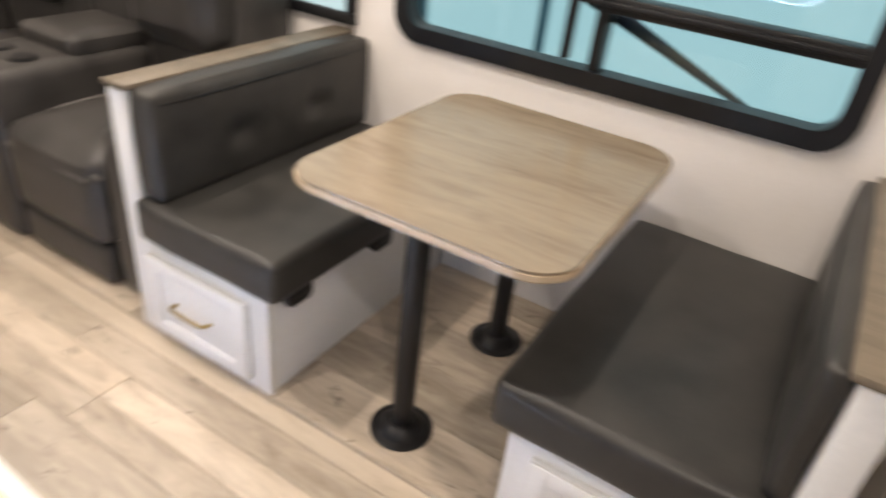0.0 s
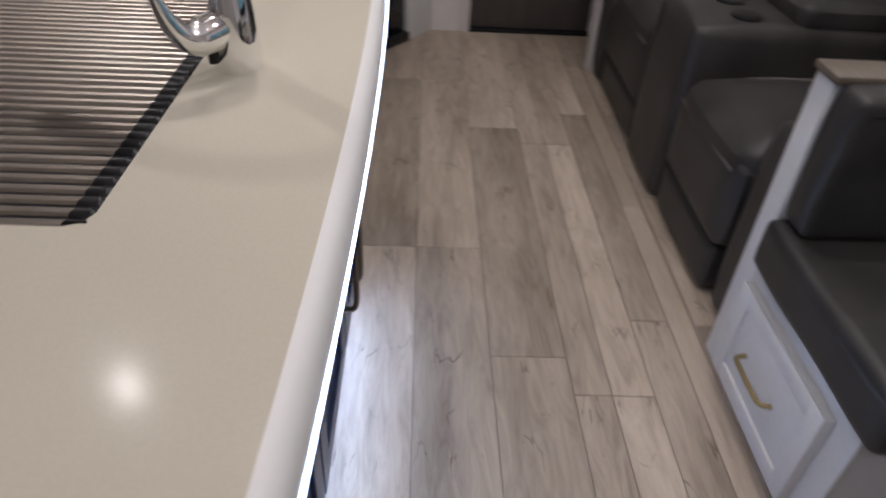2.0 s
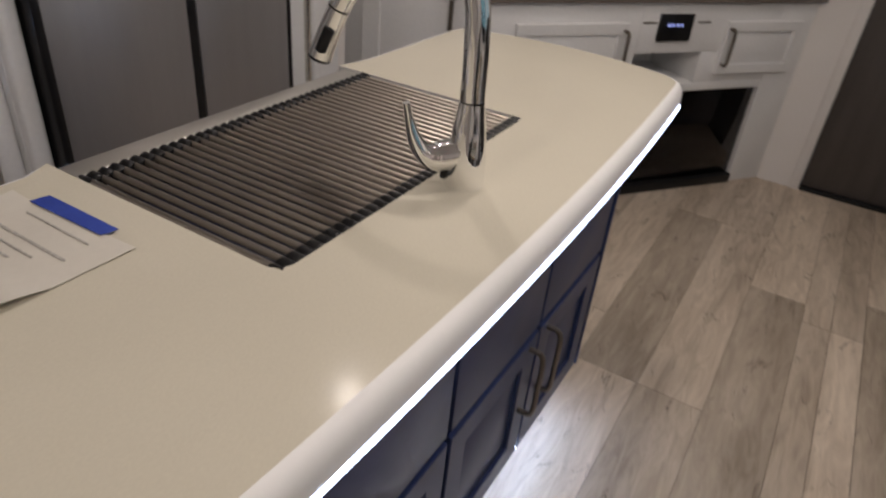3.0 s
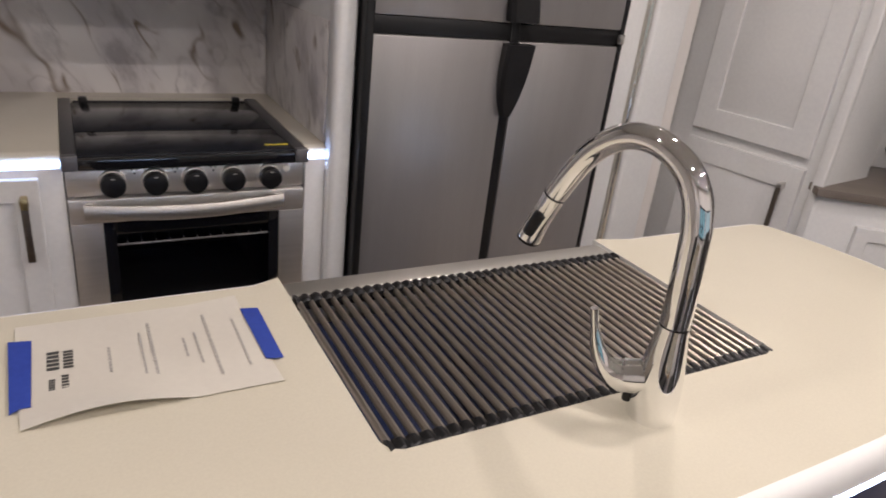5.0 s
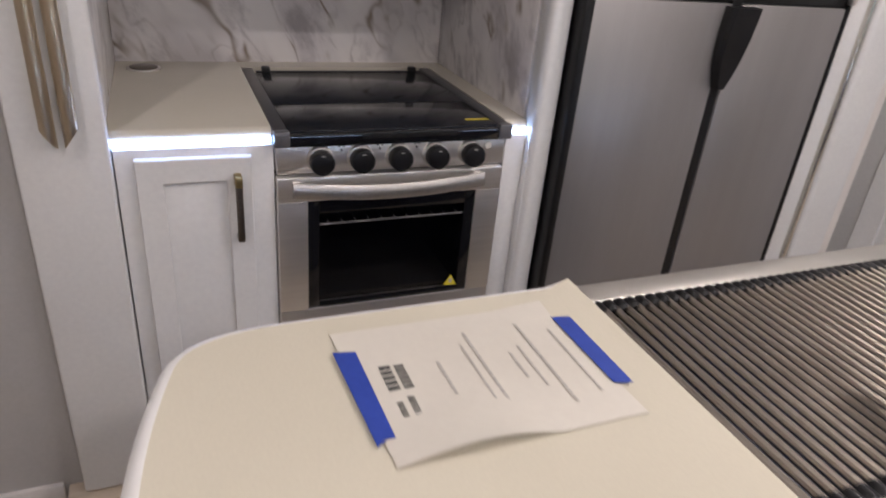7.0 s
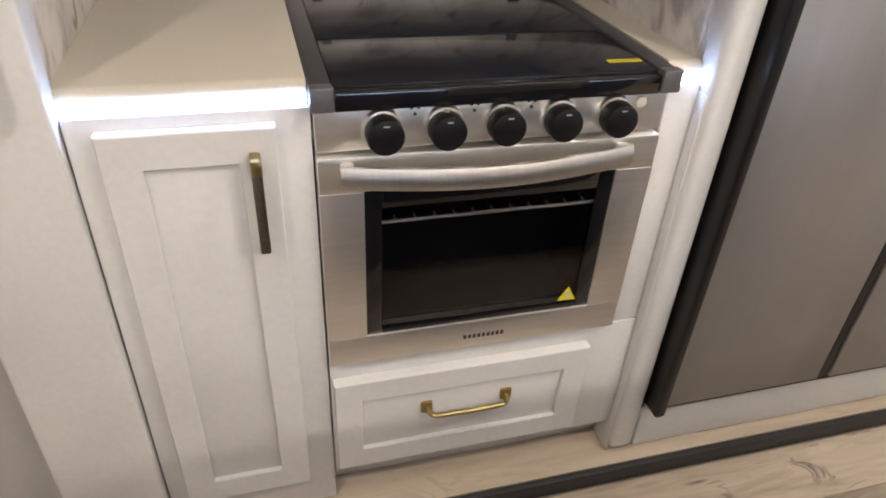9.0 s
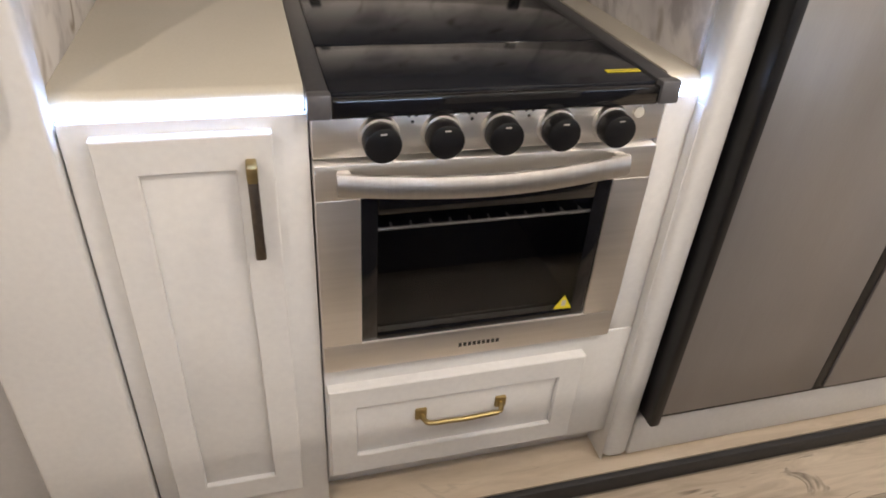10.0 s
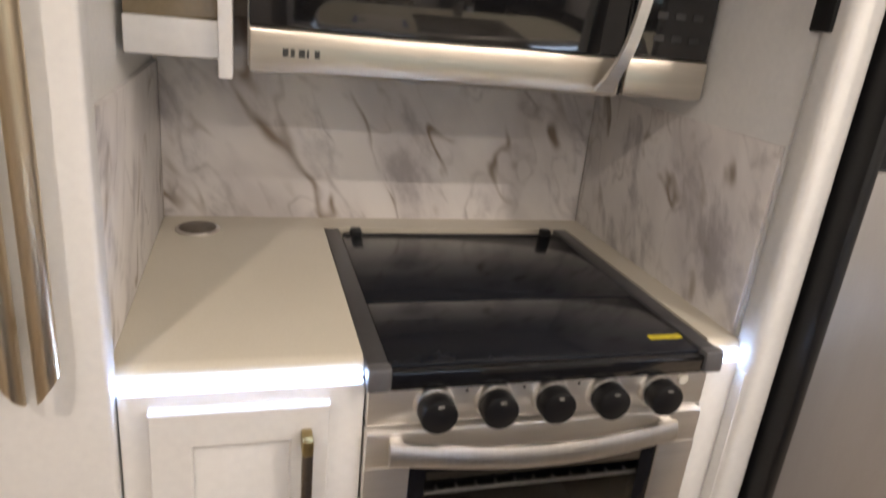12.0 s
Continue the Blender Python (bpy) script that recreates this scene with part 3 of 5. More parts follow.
def build_table():
    t = thing("dinette_table", "oak-look dinette table with rounded corners on two black posts", "table", (0.125, -2.5, 0.012))
    x0, x1, y0, y1 = -0.213, 0.446, -2.845, -2.072
    part("tabletop", prism(rounded_outline(x0, x1, y0, y1, (0.10,) * 4, 10), 0.716, 0.74, 0.008), TABLE, t)
    part("edge_band", prism(rounded_outline(x0 - 0.0025, x1 + 0.0025, y0 - 0.0025, y1 + 0.0025, (0.102,) * 4, 10), 0.720, 0.733, 0.003),
         surface("pale_edge_band", (0.50, 0.39, 0.26), (0.60, 0.48, 0.34), 0.35), t, "pale edge band")
    for x, y in ((0.172, -2.230), (0.147, -2.72)):
        leg = part("leg", cylinder((x, y, 0.03), 0.0285, 0.68, seg=24, r2=0.0285), POLE, t)
        fb = cylinder((x, y, 0.012), 0.085, 0.012, seg=32, bev=0.004)
        cylinder((x, y, 0.022), 0.068, 0.026, seg=32, r2=0.042, bev=0.004, bm=fb)
        part("floor_socket", fb, POLE, leg, "round black floor socket")
        part("top_socket", cylinder((x, y, 0.684), 0.05, 0.032, seg=28, r2=0.075), POLE, leg)


build_table()


# ---- sofa ----
def build_sofa():
    s = thing("theater_sofa", "charcoal leatherette theater sofa with a cup-holder console", "sofa", (1.95, -2.6, 0.012))
    seam = surface("pale_piping", (0.10, 0.095, 0.088), (0.15, 0.14, 0.13), 0.4)
    fy = -2.135
    for x0, x1 in ((1.245, 1.715), (2.095, 2.64)):
        seat = part("seat", cushion(x0, x1, -2.86, fy - 0.012, 0.30, 0.47, 0.06, 0.022, 10, seed=x0), SOFA, s)
        part("piping", tube(smooth_path([(x0 + 0.055, fy - 0.05, 0.462), (x0 + 0.06, fy - 0.2, 0.484), (x0 + 0.07, fy - 0.5, 0.488)], 6), 0.004, 8), seam, seat, "pale piping")
        part("piping", tube(smooth_path([(x1 - 0.055, fy - 0.05, 0.462), (x1 - 0.06, fy - 0.2, 0.484), (x1 - 0.07, fy - 0.5, 0.488)], 6), 0.004, 8), seam, seat, "pale piping")
        ft = part("footrest", cushion(x0 + 0.004, x1 - 0.004, fy - 0.11, fy, 0.175, 0.425, 0.035, 0.014, 8, seed=x0 + 3), SOFA, s)
        part("piping", tube([(x0 + 0.03, fy + 0.004, 0.40), (x1 - 0.03, fy + 0.004, 0.40)], 0.004, 8), seam, ft, "pale piping")
        part("kick_panel", cushion(x0 + 0.012, x1 - 0.012, fy - 0.10, fy - 0.008, 0.03, 0.168, 0.02, 0.006, 6), SOFA, s)
        part("base", box(x0 + 0.02, x1 - 0.02, -2.86, fy - 0.06, 0.012, 0.30, 0.01), BLACK, s)
        part("back", cushion(x0, x1, -2.985, -2.70, 0.42, 0.96, 0.07, 0.025, 10, seed=x0 + 5), SOFA, s)
        part("head_pillow", cushion(x0 + 0.03, x1 - 0.03, -2.78, -2.62, 0.68, 0.95, 0.06, 0.02, 8, seed=x0 + 7), SOFA, s)
    con = part("console", cushion(1.728, 2.082, -2.86, fy + 0.005, 0.012, 0.60, 0.045, 0.008, 10), SOFA, s)
    part("console_lid", cushion(1.755, 2.055, -2.84, -2.44, 0.585, 0.665, 0.03, 0.008, 8), SOFA, con)
    for x in (1.82, 1.965):
        cb = cylinder((x, -2.31, 0.600), 0.047, 0.012, seg=28, bev=0.002)
        cp = part("cup_holder", cb, BLACK, con, "black cup holder")
        part("cup_well", cylinder((x, -2.31, 0.609), 0.038, 0.005, seg=28), POLE, cp)
    part("console_back", cushion(1.73, 2.08, -2.985, -2.74, 0.55, 0.93, 0.06, 0.02, 8), SOFA, s)
    part("arm", cushion(2.652, 2.795, -2.95, fy, 0.012, 0.60, 0.05, 0.012, 10), SOFA, s)
    part("arm", cushion(1.075, 1.235, -2.95, fy - 0.03, 0.012, 0.58, 0.05, 0.012, 10), SOFA, s)


build_sofa()


# ---- island ----
IX0, IX1, IY0, IY1, IZ = -0.212, 1.352, -1.276, -0.690, 0.92
SX0, SX1, SY0 = 0.274, 0.882, -1.100


def build_island():
    i = thing("island", "navy blue kitchen island cabinet with shaker doors", "island", (0.55, -0.99, 0))
    part("body", box(-0.20, 1.272, -1.185, -0.762, 0.12, 0.876, 0.004), NAVY, i)
    part("toe_kick", box(-0.16, 1.232, -1.12, -0.82, 0.0, 0.12, 0.003), NAVY, i)
    x = -0.195
    for k in range(4):
        x1 = x + 0.3625
        part("false_front", box(x + 0.006, x1 - 0.006, -1.203, -1.185, 0.505, 0.835, 0.004), NAVY, i)
        dr = shaker_door(i, "door", x + 0.006, x1 - 0.006, 0.135, 0.492, -1.205, 0.06, 0.02, NAVY)
        hx = x1 - 0.045 if k % 2 == 0 else x + 0.045
        part("handle", tube(smooth_path([(hx, -1.205, 0.470), (hx, -1.235, 0.462), (hx, -1.238, 0.385), (hx, -1.235, 0.308), (hx, -1.205, 0.300)], 4), 0.006, 8),
             BRONZE, dr, "dark bar pull")
        x = x1
    part("end_panel", box(1.272, 1.284, -1.205, -0.762, 0.12, 0.872, 0.003), NAVY, i)
    return i


build_island()


def island_outline(x0, x1, y0, y1):
    """The counter: bowed ends and aisle side, softened corners, and an open bay for the apron sink on its far side."""
    def bowed(a, b, swell, n=28):
        (ax, ay), (bx, by) = a, b
        long = math.hypot(bx - ax, by - ay)
        nx, ny = (by - ay) / long, -(bx - ax) / long
        return [(ax + (bx - ax) * k / n + nx * swell * 4 * k / n * (1 - k / n), ay + (by - ay) * k / n + ny * swell * 4 * k / n * (1 - k / n)) for k in range(n + 1)]

    corners = [(x0, y0), (x1, y0), (x1, y1), (x0, y1)]
    radii = (0.05, 0.045, 0.04, 0.06)
    sides = [bowed(corners[k], corners[(k + 1) % 4], swell) for k, swell in enumerate((0.026, 0.058, 0.0, 0.056))]
    for k in range(4):
        sides[k] = [p for p in sides[k] if math.dist(p, corners[k]) >= radii[k] and math.dist(p, corners[(k + 1) % 4]) >= radii[(k + 1) % 4]]
    out = []
    bay = [(SX1, y1), (SX1, SY0 + 0.02), (SX1 - 0.006, SY0 + 0.006), (SX1 - 0.02, SY0), (SX0 + 0.02, SY0), (SX0 + 0.006, SY0 + 0.006), (SX0, SY0 + 0.02), (SX0, y1)]
    for k in range(4):
        (ax, ay), (cx, cy), (bx, by) = sides[k - 1][-1], corners[k], sides[k][0]
        out += [((1 - f) ** 2 * ax + 2 * f * (1 - f) * cx + f * f * bx, (1 - f) ** 2 * ay + 2 * f * (1 - f) * cy + f * f * by) for f in [j / 9 for j in range(1, 9)]]
        if k == 2:
            out += [p for p in sides[k] if p[0] > SX1 + 0.03] + bay + [p for p in sides[k] if p[0] < SX0 - 0.03]
        else:
            out += sides[k]
    return out


def rolled_rings(outline, fixed, profile):
    """Rings of an outline moved inwards by each profile step (inset, height); fixed points stay."""
    n = len(outline)
    rings = []
    for inset, z in profile:
        ring = []
        for k, (x, y) in enumerate(outline):
            if fixed(x, y):
                ring.append((x, y, z))
                continue
            ax, ay = outline[k - 1]
            bx, by = outline[(k + 1) % n]
            if fixed(ax, ay):
                ax, ay = x + (x - bx), y
            if fixed(bx, by):
                bx, by = x + (x - ax), y
            d = Vector((bx - ax, by - ay)).normalized()
            ring.append((x - d.y * inset, y + d.x * inset, z))
        rings.append(ring)
    return rings


def build_island_top():
    t = thing("countertop", "cream solid-surface island countertop with rounded edge whitened as lit", "countertop", (0.55, -0.99, 0.876))

    def bay(x, y):
        return SX0 - 0.001 <= x <= SX1 + 0.001 and y >= SY0 - 0.001

    out = island_outline(IX0, IX1, IY0, IY1)
    prof = [(0.004, 0.876), (0.0, 0.880), (0.0, 0.893)] + [(0.019 * (1 - math.cos(radians(a))), 0.893 + 0.027 * math.sin(radians(a))) for a in (15, 30, 45, 60, 75, 90)]
    rings = rolled_rings(out, bay, prof)
    n = len(out)
    bm = bmesh.new()
    vs = [[bm.verts.new(p) for p in ring] for ring in rings]
    for a, b in zip(vs, vs[1:]):
        for k in range(n):
            bm.faces.new((a[k], a[(k + 1) % n], b[(k + 1) % n], b[k]))
    bmesh.ops.recalc_face_normals(bm, faces=bm.faces)
    part("rolled_edge", bm, EDGE, t, "rolled edge, whitened as if strip-lit", rolled=True)
    bm = bmesh.new()
    lo = [bm.verts.new(p) for p in rings[0]]
    hi = [bm.verts.new(p) for p in rings[-1]]
    bm.faces.new(hi)
    bm.faces.new(lo[::-1])
    bmesh.ops.recalc_face_normals(bm, faces=bm.faces)
    for f in bm.faces:
        if (f.normal.z > 0) != (f.calc_center_median().z > 0.9):
            f.normal_flip()
    part("slab", bm, COUNTER, t)


build_island_top()


def strip(name, x0, x1, y0, y1, z0, z1, label, mat=None):
    ob = part(name, box(x0, x1, y0, y1, z0, z1, 0.001), mat or LED)
    return tagged(ob, label, "light strip", "cool white light strips")


def led_band(keep, label):
    """A thin light strip hung under the counter's edge, along the stretch of outline that is kept."""
    pts = [p for p in island_outline(IX0, IX1, IY0, IY1) if keep(*p)]
    cut = max(range(len(pts)), key=lambda k: math.dist(pts[k - 1], pts[k]))
    pts = pts[cut:] + pts[:cut]
    bm = bmesh.new()
    rows = []
    for k, (x, y) in enumerate(pts):
        (ax, ay), (bx, by) = pts[max(k - 1, 0)], pts[min(k + 1, len(pts) - 1)]
        d = Vector((bx - ax, by - ay)).normalized()
        rows.append([bm.verts.new((x - d.y * o, y + d.x * o, z)) for o, z in ((-0.0015, 0.8712), (0.006, 0.8712), (0.006, 0.8755), (-0.0015, 0.8755))])
    for a, b in zip(rows, rows[1:]):
        for k in range(4):
            bm.faces.new((a[k], a[(k + 1) % 4], b[(k + 1) % 4], b[k]))
    bm.faces.new(rows[0])
    bm.faces.new(rows[-1][::-1])
    bmesh.ops.recalc_face_normals(bm, faces=bm.faces)
    return tagged(part("led_strip", bm, LED), label, "light strip", "cool white light strips")


led_band(lambda x, y: y < -1.22, "cool white light strip under the island countertop edge")
led_band(lambda x, y: x > 1.36 and -1.21 < y < -0.74, "cool white light strip under the island countertop end")
led_band(lambda x, y: x < -0.22 and -1.21 < y < -0.75, "cool white light strip under the island countertop end")
strip("led_strip", -0.13, 0.26, IY1 - 0.004, IY1 + 0.004, 0.868, 0.8755, "cool white light strip under the island countertop back edge")
strip("led_strip", 0.90, 1.28, IY1 - 0.004, IY1 + 0.004, 0.868, 0.8755, "cool white light strip under the island countertop back edge")
strip("led_toe_strip", -0.15, 1.22, -1.195, -1.183, 0.106, 0.1195, "cool white light strip under the island cabinet", LEDTOE)


# ---- sink, rack, faucet ----
def build_sink():
    s = thing("apron_sink", "stainless steel apron sink let into the island", "sink", (0.58, -0.9, 0.68))
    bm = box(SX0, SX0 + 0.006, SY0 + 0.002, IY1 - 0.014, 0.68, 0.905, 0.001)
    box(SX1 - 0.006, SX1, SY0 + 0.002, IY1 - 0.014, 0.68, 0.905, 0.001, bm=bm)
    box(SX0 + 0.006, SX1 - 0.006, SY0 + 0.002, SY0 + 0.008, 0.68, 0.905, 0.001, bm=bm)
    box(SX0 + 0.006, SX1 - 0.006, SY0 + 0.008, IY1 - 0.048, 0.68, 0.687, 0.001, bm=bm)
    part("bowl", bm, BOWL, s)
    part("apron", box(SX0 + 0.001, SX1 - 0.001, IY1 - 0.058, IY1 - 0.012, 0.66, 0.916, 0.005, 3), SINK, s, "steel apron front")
    part("drain", cylinder((0.58, -0.9, 0.687), 0.045, 0.006, seg=28, bev=0.002), STEEL, s)


build_sink()


def build_rack():
    r = thing("drying_rack", "roll-up drying rack of dark steel rods over the sink", "drying rack", (0.58, -0.915, 0.905))
    n = 37
    x0, x1 = SX0 + 0.010, SX1 - 0.010
    rod = None
    for k in range(n):
        x = x0 + (x1 - x0) * k / (n - 1)
        if rod is None:
            rod = part("rod", tube([(x, -1.089, 0.914), (x, -0.760, 0.914)], 0.0047, 8), ROD, r)
        else:
            c = rod.copy()
            scene.collection.objects.link(c)
            c.location.x += x - x0
    for y in (-1.089, -0.760):
        bm = bmesh.new()
        rows = []
        steps = n * 6
        for k in range(steps + 1):
            x = SX0 + 0.005 + (SX1 - SX0 - 0.010) * k / steps
            z = 0.9175 + 0.0045 * abs(math.cos(math.pi * k / 6))
            rows.append([bm.verts.new((x, y + a, h)) for a, h in ((-0.011, 0.905), (-0.011, z - 0.003), (-0.007, z), (0.007, z), (0.011, z - 0.003), (0.011, 0.905))])
        for a, b in zip(rows, rows[1:]):
            for k in range(6):
                bm.faces.new((a[k], a[(k + 1) % 6], b[(k + 1) % 6], b[k]))
        bm.faces.new(rows[0])
        bm.faces.new(rows[-1])
        bmesh.ops.recalc_face_normals(bm, faces=bm.faces)
        part("end_strip", bm, BLACK, r, "black ribbed silicone end strip")


build_rack()


def build_faucet():
    fx, fy = 0.590, -1.146
    f = thing("faucet", "chrome pull-down kitchen faucet with a side lever", "faucet", (fx, fy, IZ))

    def reach(turn, along, z, aside=0.0):
        a = radians(turn)
        return (fx + math.sin(a) * along + math.cos(a) * aside, fy + math.cos(a) * along - math.sin(a) * aside, z)

    body = bmesh.new()
    rings = []
    for z, r in ((IZ, 0.0278), (IZ + 0.003, 0.0285), (0.945, 0.0280), (0.965, 0.0270), (0.985, 0.0248), (1.005, 0.0218), (1.022, 0.0192), (1.036, 0.0176), (1.040, 0.0172)):
        rings.append([body.verts.new((fx + r * math.cos(math.tau * k / 36), fy + r * math.sin(math.tau * k / 36), z)) for k in range(36)])
    for a, b in zip(rings, rings[1:]):
        for k in range(36):
            body.faces.new((a[k], a[(k + 1) % 36], b[(k + 1) % 36], b[k]))
    body.faces.new(rings[0][::-1])
    body.faces.new(rings[-1])
    bmesh.ops.recalc_face_normals(body, faces=body.faces)
    part("base", body, CHROME, f, rolled=True)
    part("collar", cylinder((fx, fy, 1.0402), 0.0164, 0.002, seg=32), BLACK, f, "thin dark joint ring")
    path = smooth_path([reach(-16, a, z) for a, z in ((0, 1.042), (0.001, 1.085), (0.003, 1.125), (0.006, 1.158), (0.016, 1.190), (0.036, 1.214), (0.067, 1.229), (0.102, 1.228),
                                                      (0.134, 1.210), (0.160, 1.180), (0.186, 1.133))], 6)
    n = len(path) - 1
    part("spout", tube(path, [0.0168 - 0.0026 * k / n for k in range(n + 1)], 24), CHROME, f)
    head = smooth_path([reach(-16, a, z) for a, z in ((0.1865, 1.132), (0.196, 1.110), (0.206, 1.086), (0.2135, 1.067))], 4)
    h = part("spray_head", tube(head, [0.0142 + 0.0022 * (k / (len(head) - 1)) ** 2 for k in range(len(head))], 24), CHROME, f)
    part("joint_ring", tube([reach(-16, 0.1857, 1.1337), reach(-16, 0.1867, 1.1315)], 0.0146, 24), BLACK, h)
    part("spray_button", tube(smooth_path([reach(-16, 0.193, 1.109, -0.0115), reach(-16, 0.197, 1.101, -0.0125), reach(-16, 0.204, 1.085, -0.0130), reach(-16, 0.208, 1.076, -0.0125)], 4),
                              [0.004] + [0.0078] * 11 + [0.005], 12), BLACK, h, "black spray button")
    part("spray_face", tube([reach(-16, 0.2132, 1.068), reach(-16, 0.2150, 1.063)], 0.0155, 24), BLACK, h)
    lv = smooth_path([reach(-46, a, z) for a, z in ((0.006, 0.972), (0.026, 0.966), (0.046, 0.964), (0.062, 0.972), (0.074, 0.990), (0.082, 1.014), (0.088, 1.040))], 5)
    m = len(lv) - 1
    part("lever", tube(lv, [0.0205 if k < 0.3 * m else max(0.0052, 0.0205 - 0.0185 * ((k / m - 0.3) / 0.7) ** 0.8) for k in range(m + 1)], 20), CHROME, f)
    # Short black cylinder just below the lever barrel.
    part("black_dot", cylinder(reach(-46, 0.030, 0.932), 0.0055, 0.016, "z", 14, bev=0.001), BLACK, f, "small black dot below the lever")


build_faucet()


# ---- notice taped to the island ----
def build_notice():
    p = thing("paper_notice", "white printed notice taped flat on the countertop", "notice", (0.08, -0.86, IZ))
    x0, x1, y0, y1 = -0.058, 0.200, -0.948, -0.743
    nx, ny = 16, 10
    bm = bmesh.new()
    grid = []
    for i in range(nx + 1):
        row = []
        for j in range(ny + 1):
            u, v = i / nx, j / ny
            lift = 0.012 * max(0, 1 - v * 2.2) ** 2 * max(0, math.sin(math.pi * min(1, u * 1.6))) + 0.006 * max(0, v - 0.8) * 5 * max(0, u - 0.75) * 4
            row.append(bm.verts.new((x0 + (x1 - x0) * u + 0.012 * (1 - v), y0 + (y1 - y0) * v, IZ + 0.0022 + lift)))
        grid.append(row)
    for i in range(nx):
        for j in range(ny):
            bm.faces.new((grid[i][j], grid[i + 1][j], grid[i + 1][j + 1], grid[i][j + 1]))
    bmesh.ops.recalc_face_normals(bm, faces=bm.faces)
    bmesh.ops.solidify(bm, geom=bm.faces[:], thickness=0.0004)
    part("sheet", bm, PAPER, p)
    for x, a, b, w in ((0.183, -0.906, -0.795, 0.0026), (0.149, -0.915, -0.775, 0.0034), (0.133, -0.885, -0.815, 0.0026), (0.119, -0.867, -0.824, 0.0026),
                       (0.083, -0.916, -0.776, 0.0034), (0.072, -0.889, -0.798, 0.0026), (0.037, -0.873, -0.820, 0.0032)):
        yy = a
        while yy < b:
            step = min(0.005 + 0.007 * ((yy * 977) % 1), b - yy)
            part("text_bar", box(x, x + w, yy, yy + step * 0.8, IZ + 0.0030, IZ + 0.0034, 0), INK, p, smooth=False)
            yy += step
    marks = []
    for row, (x, a, b, w) in enumerate(((-0.008, -0.851, -0.812, 0.010), (-0.024, -0.851, -0.810, 0.012), (-0.010, -0.897, -0.862, 0.007), (-0.022, -0.890, -0.868, 0.006))):
        count = 6 - row % 2
        marks += [(x, a + (b - a) * k / count, a + (b - a) * (k + 0.62) / count, w) for k in range(count)]
    for x, a, b, w in marks:
        part("logo_bar", box(x, x + w, a, b, IZ + 0.0030, IZ + 0.0034, 0), DARKINK, p, smooth=False)


build_notice()


def tape(name, corners):
    bm = bmesh.new()
    lo = [bm.verts.new((x, y, IZ + 0.0036)) for x, y in corners]
    hi = [bm.verts.new((x, y, IZ + 0.0044)) for x, y in corners]
    bm.faces.new(hi)
    bm.faces.new(lo[::-1])
    for k in range(len(corners)):
        bm.faces.new((lo[k], lo[(k + 1) % len(corners)], hi[(k + 1) % len(corners)], hi[k]))
    bmesh.ops.recalc_face_normals(bm, faces=bm.faces)
    return tagged(part(name, bm, BLUETAPE, smooth=False), "strip of blue masking tape holding the notice", "tape", "blue tape strips")


tape("tape_strip", [(0.203, -0.900), (0.211, -0.903), (0.223, -0.905), (0.2225, -0.779), (0.211, -0.7765), (0.200, -0.775)])
tape("tape_strip", [(-0.056, -0.921), (-0.046, -0.914), (-0.0375, -0.914), (-0.0395, -0.783), (-0.050, -0.781), (-0.063, -0.779)])


# ---- kitchen slide ----
KZ = 0.911


def build_base_cabinet():
    c = thing("base_cabinet", "white shaker base cabinet with a brass pull beside the range", "cabinet", (-0.15, 0.3, 0.046))
    part("body", box(-0.303, -0.006, 0.02, 0.60, 0.05, 0.878, 0.002), WHITE, c)
    part("face_frame", box(-0.303, -0.003, 0.006, 0.02, 0.05, 0.879, 0.002), WHITE, c)
    dr = shaker_door(c, "door", -0.268, -0.050, 0.136, 0.862, -0.014, 0.050, 0.02, WHITE)
    hp = part("handle", box(-0.0865, -0.0725, -0.042, -0.034, 0.690, 0.828, 0.002), BRONZE, dr, "flat bar pull, bronze with a brass end")
    part("handle_post", box(-0.0867, -0.0723, -0.044, -0.014, 0.806, 0.830, 0.003), BRASS, hp, "brass end")
    part("handle_post", box(-0.0867, -0.0723, -0.041, -0.014, 0.684, 0.697, 0.003), BRONZE, hp)


build_base_cabinet()


def build_drawer_cabinet():
    c = thing("drawer_cabinet", "white drawer cabinet with a brass pull under the range", "cabinet", (0.26, 0.3, 0.046))
    part("body", box(0.0, 0.586, 0.02, 0.60, 0.17, 0.412, 0.002), WHITE, c)
    part("toe_kick", box(-0.003, 0.586, 0.055, 0.60, 0.046, 0.17, 0.002), WHITE, c)
    part("face_frame", box(0.0, 0.586, 0.006, 0.02, 0.125, 0.414, 0.002), WHITE, c)
    dr = shaker_door(c, "drawer_front", 0.004, 0.487, 0.154, 0.376, -0.014, 0.048, 0.02, WHITE)
    part("handle", smooth_handle((0.172, 0.282), (0.328, 0.282), -0.006, 0.028, 0.0048), BRASS, dr, "bowed brass pull")
    for x in (0.172, 0.328):
        part("handle_foot", box(x - 0.011, x + 0.011, -0.012, -0.004, 0.270, 0.296, 0.003), BRASS, dr)
    part("side_panel", box(0.5865, 0.5885, -0.012, 0.07, 0.046, 0.868, 0.0005), WHITE, c)


build_drawer_cabinet()
structure("range_filler", box(0.533, 0.586, 0.008, 0.022, 0.415, 0.879, 0.002), WHITE, "narrow white board beside the range", "trim")



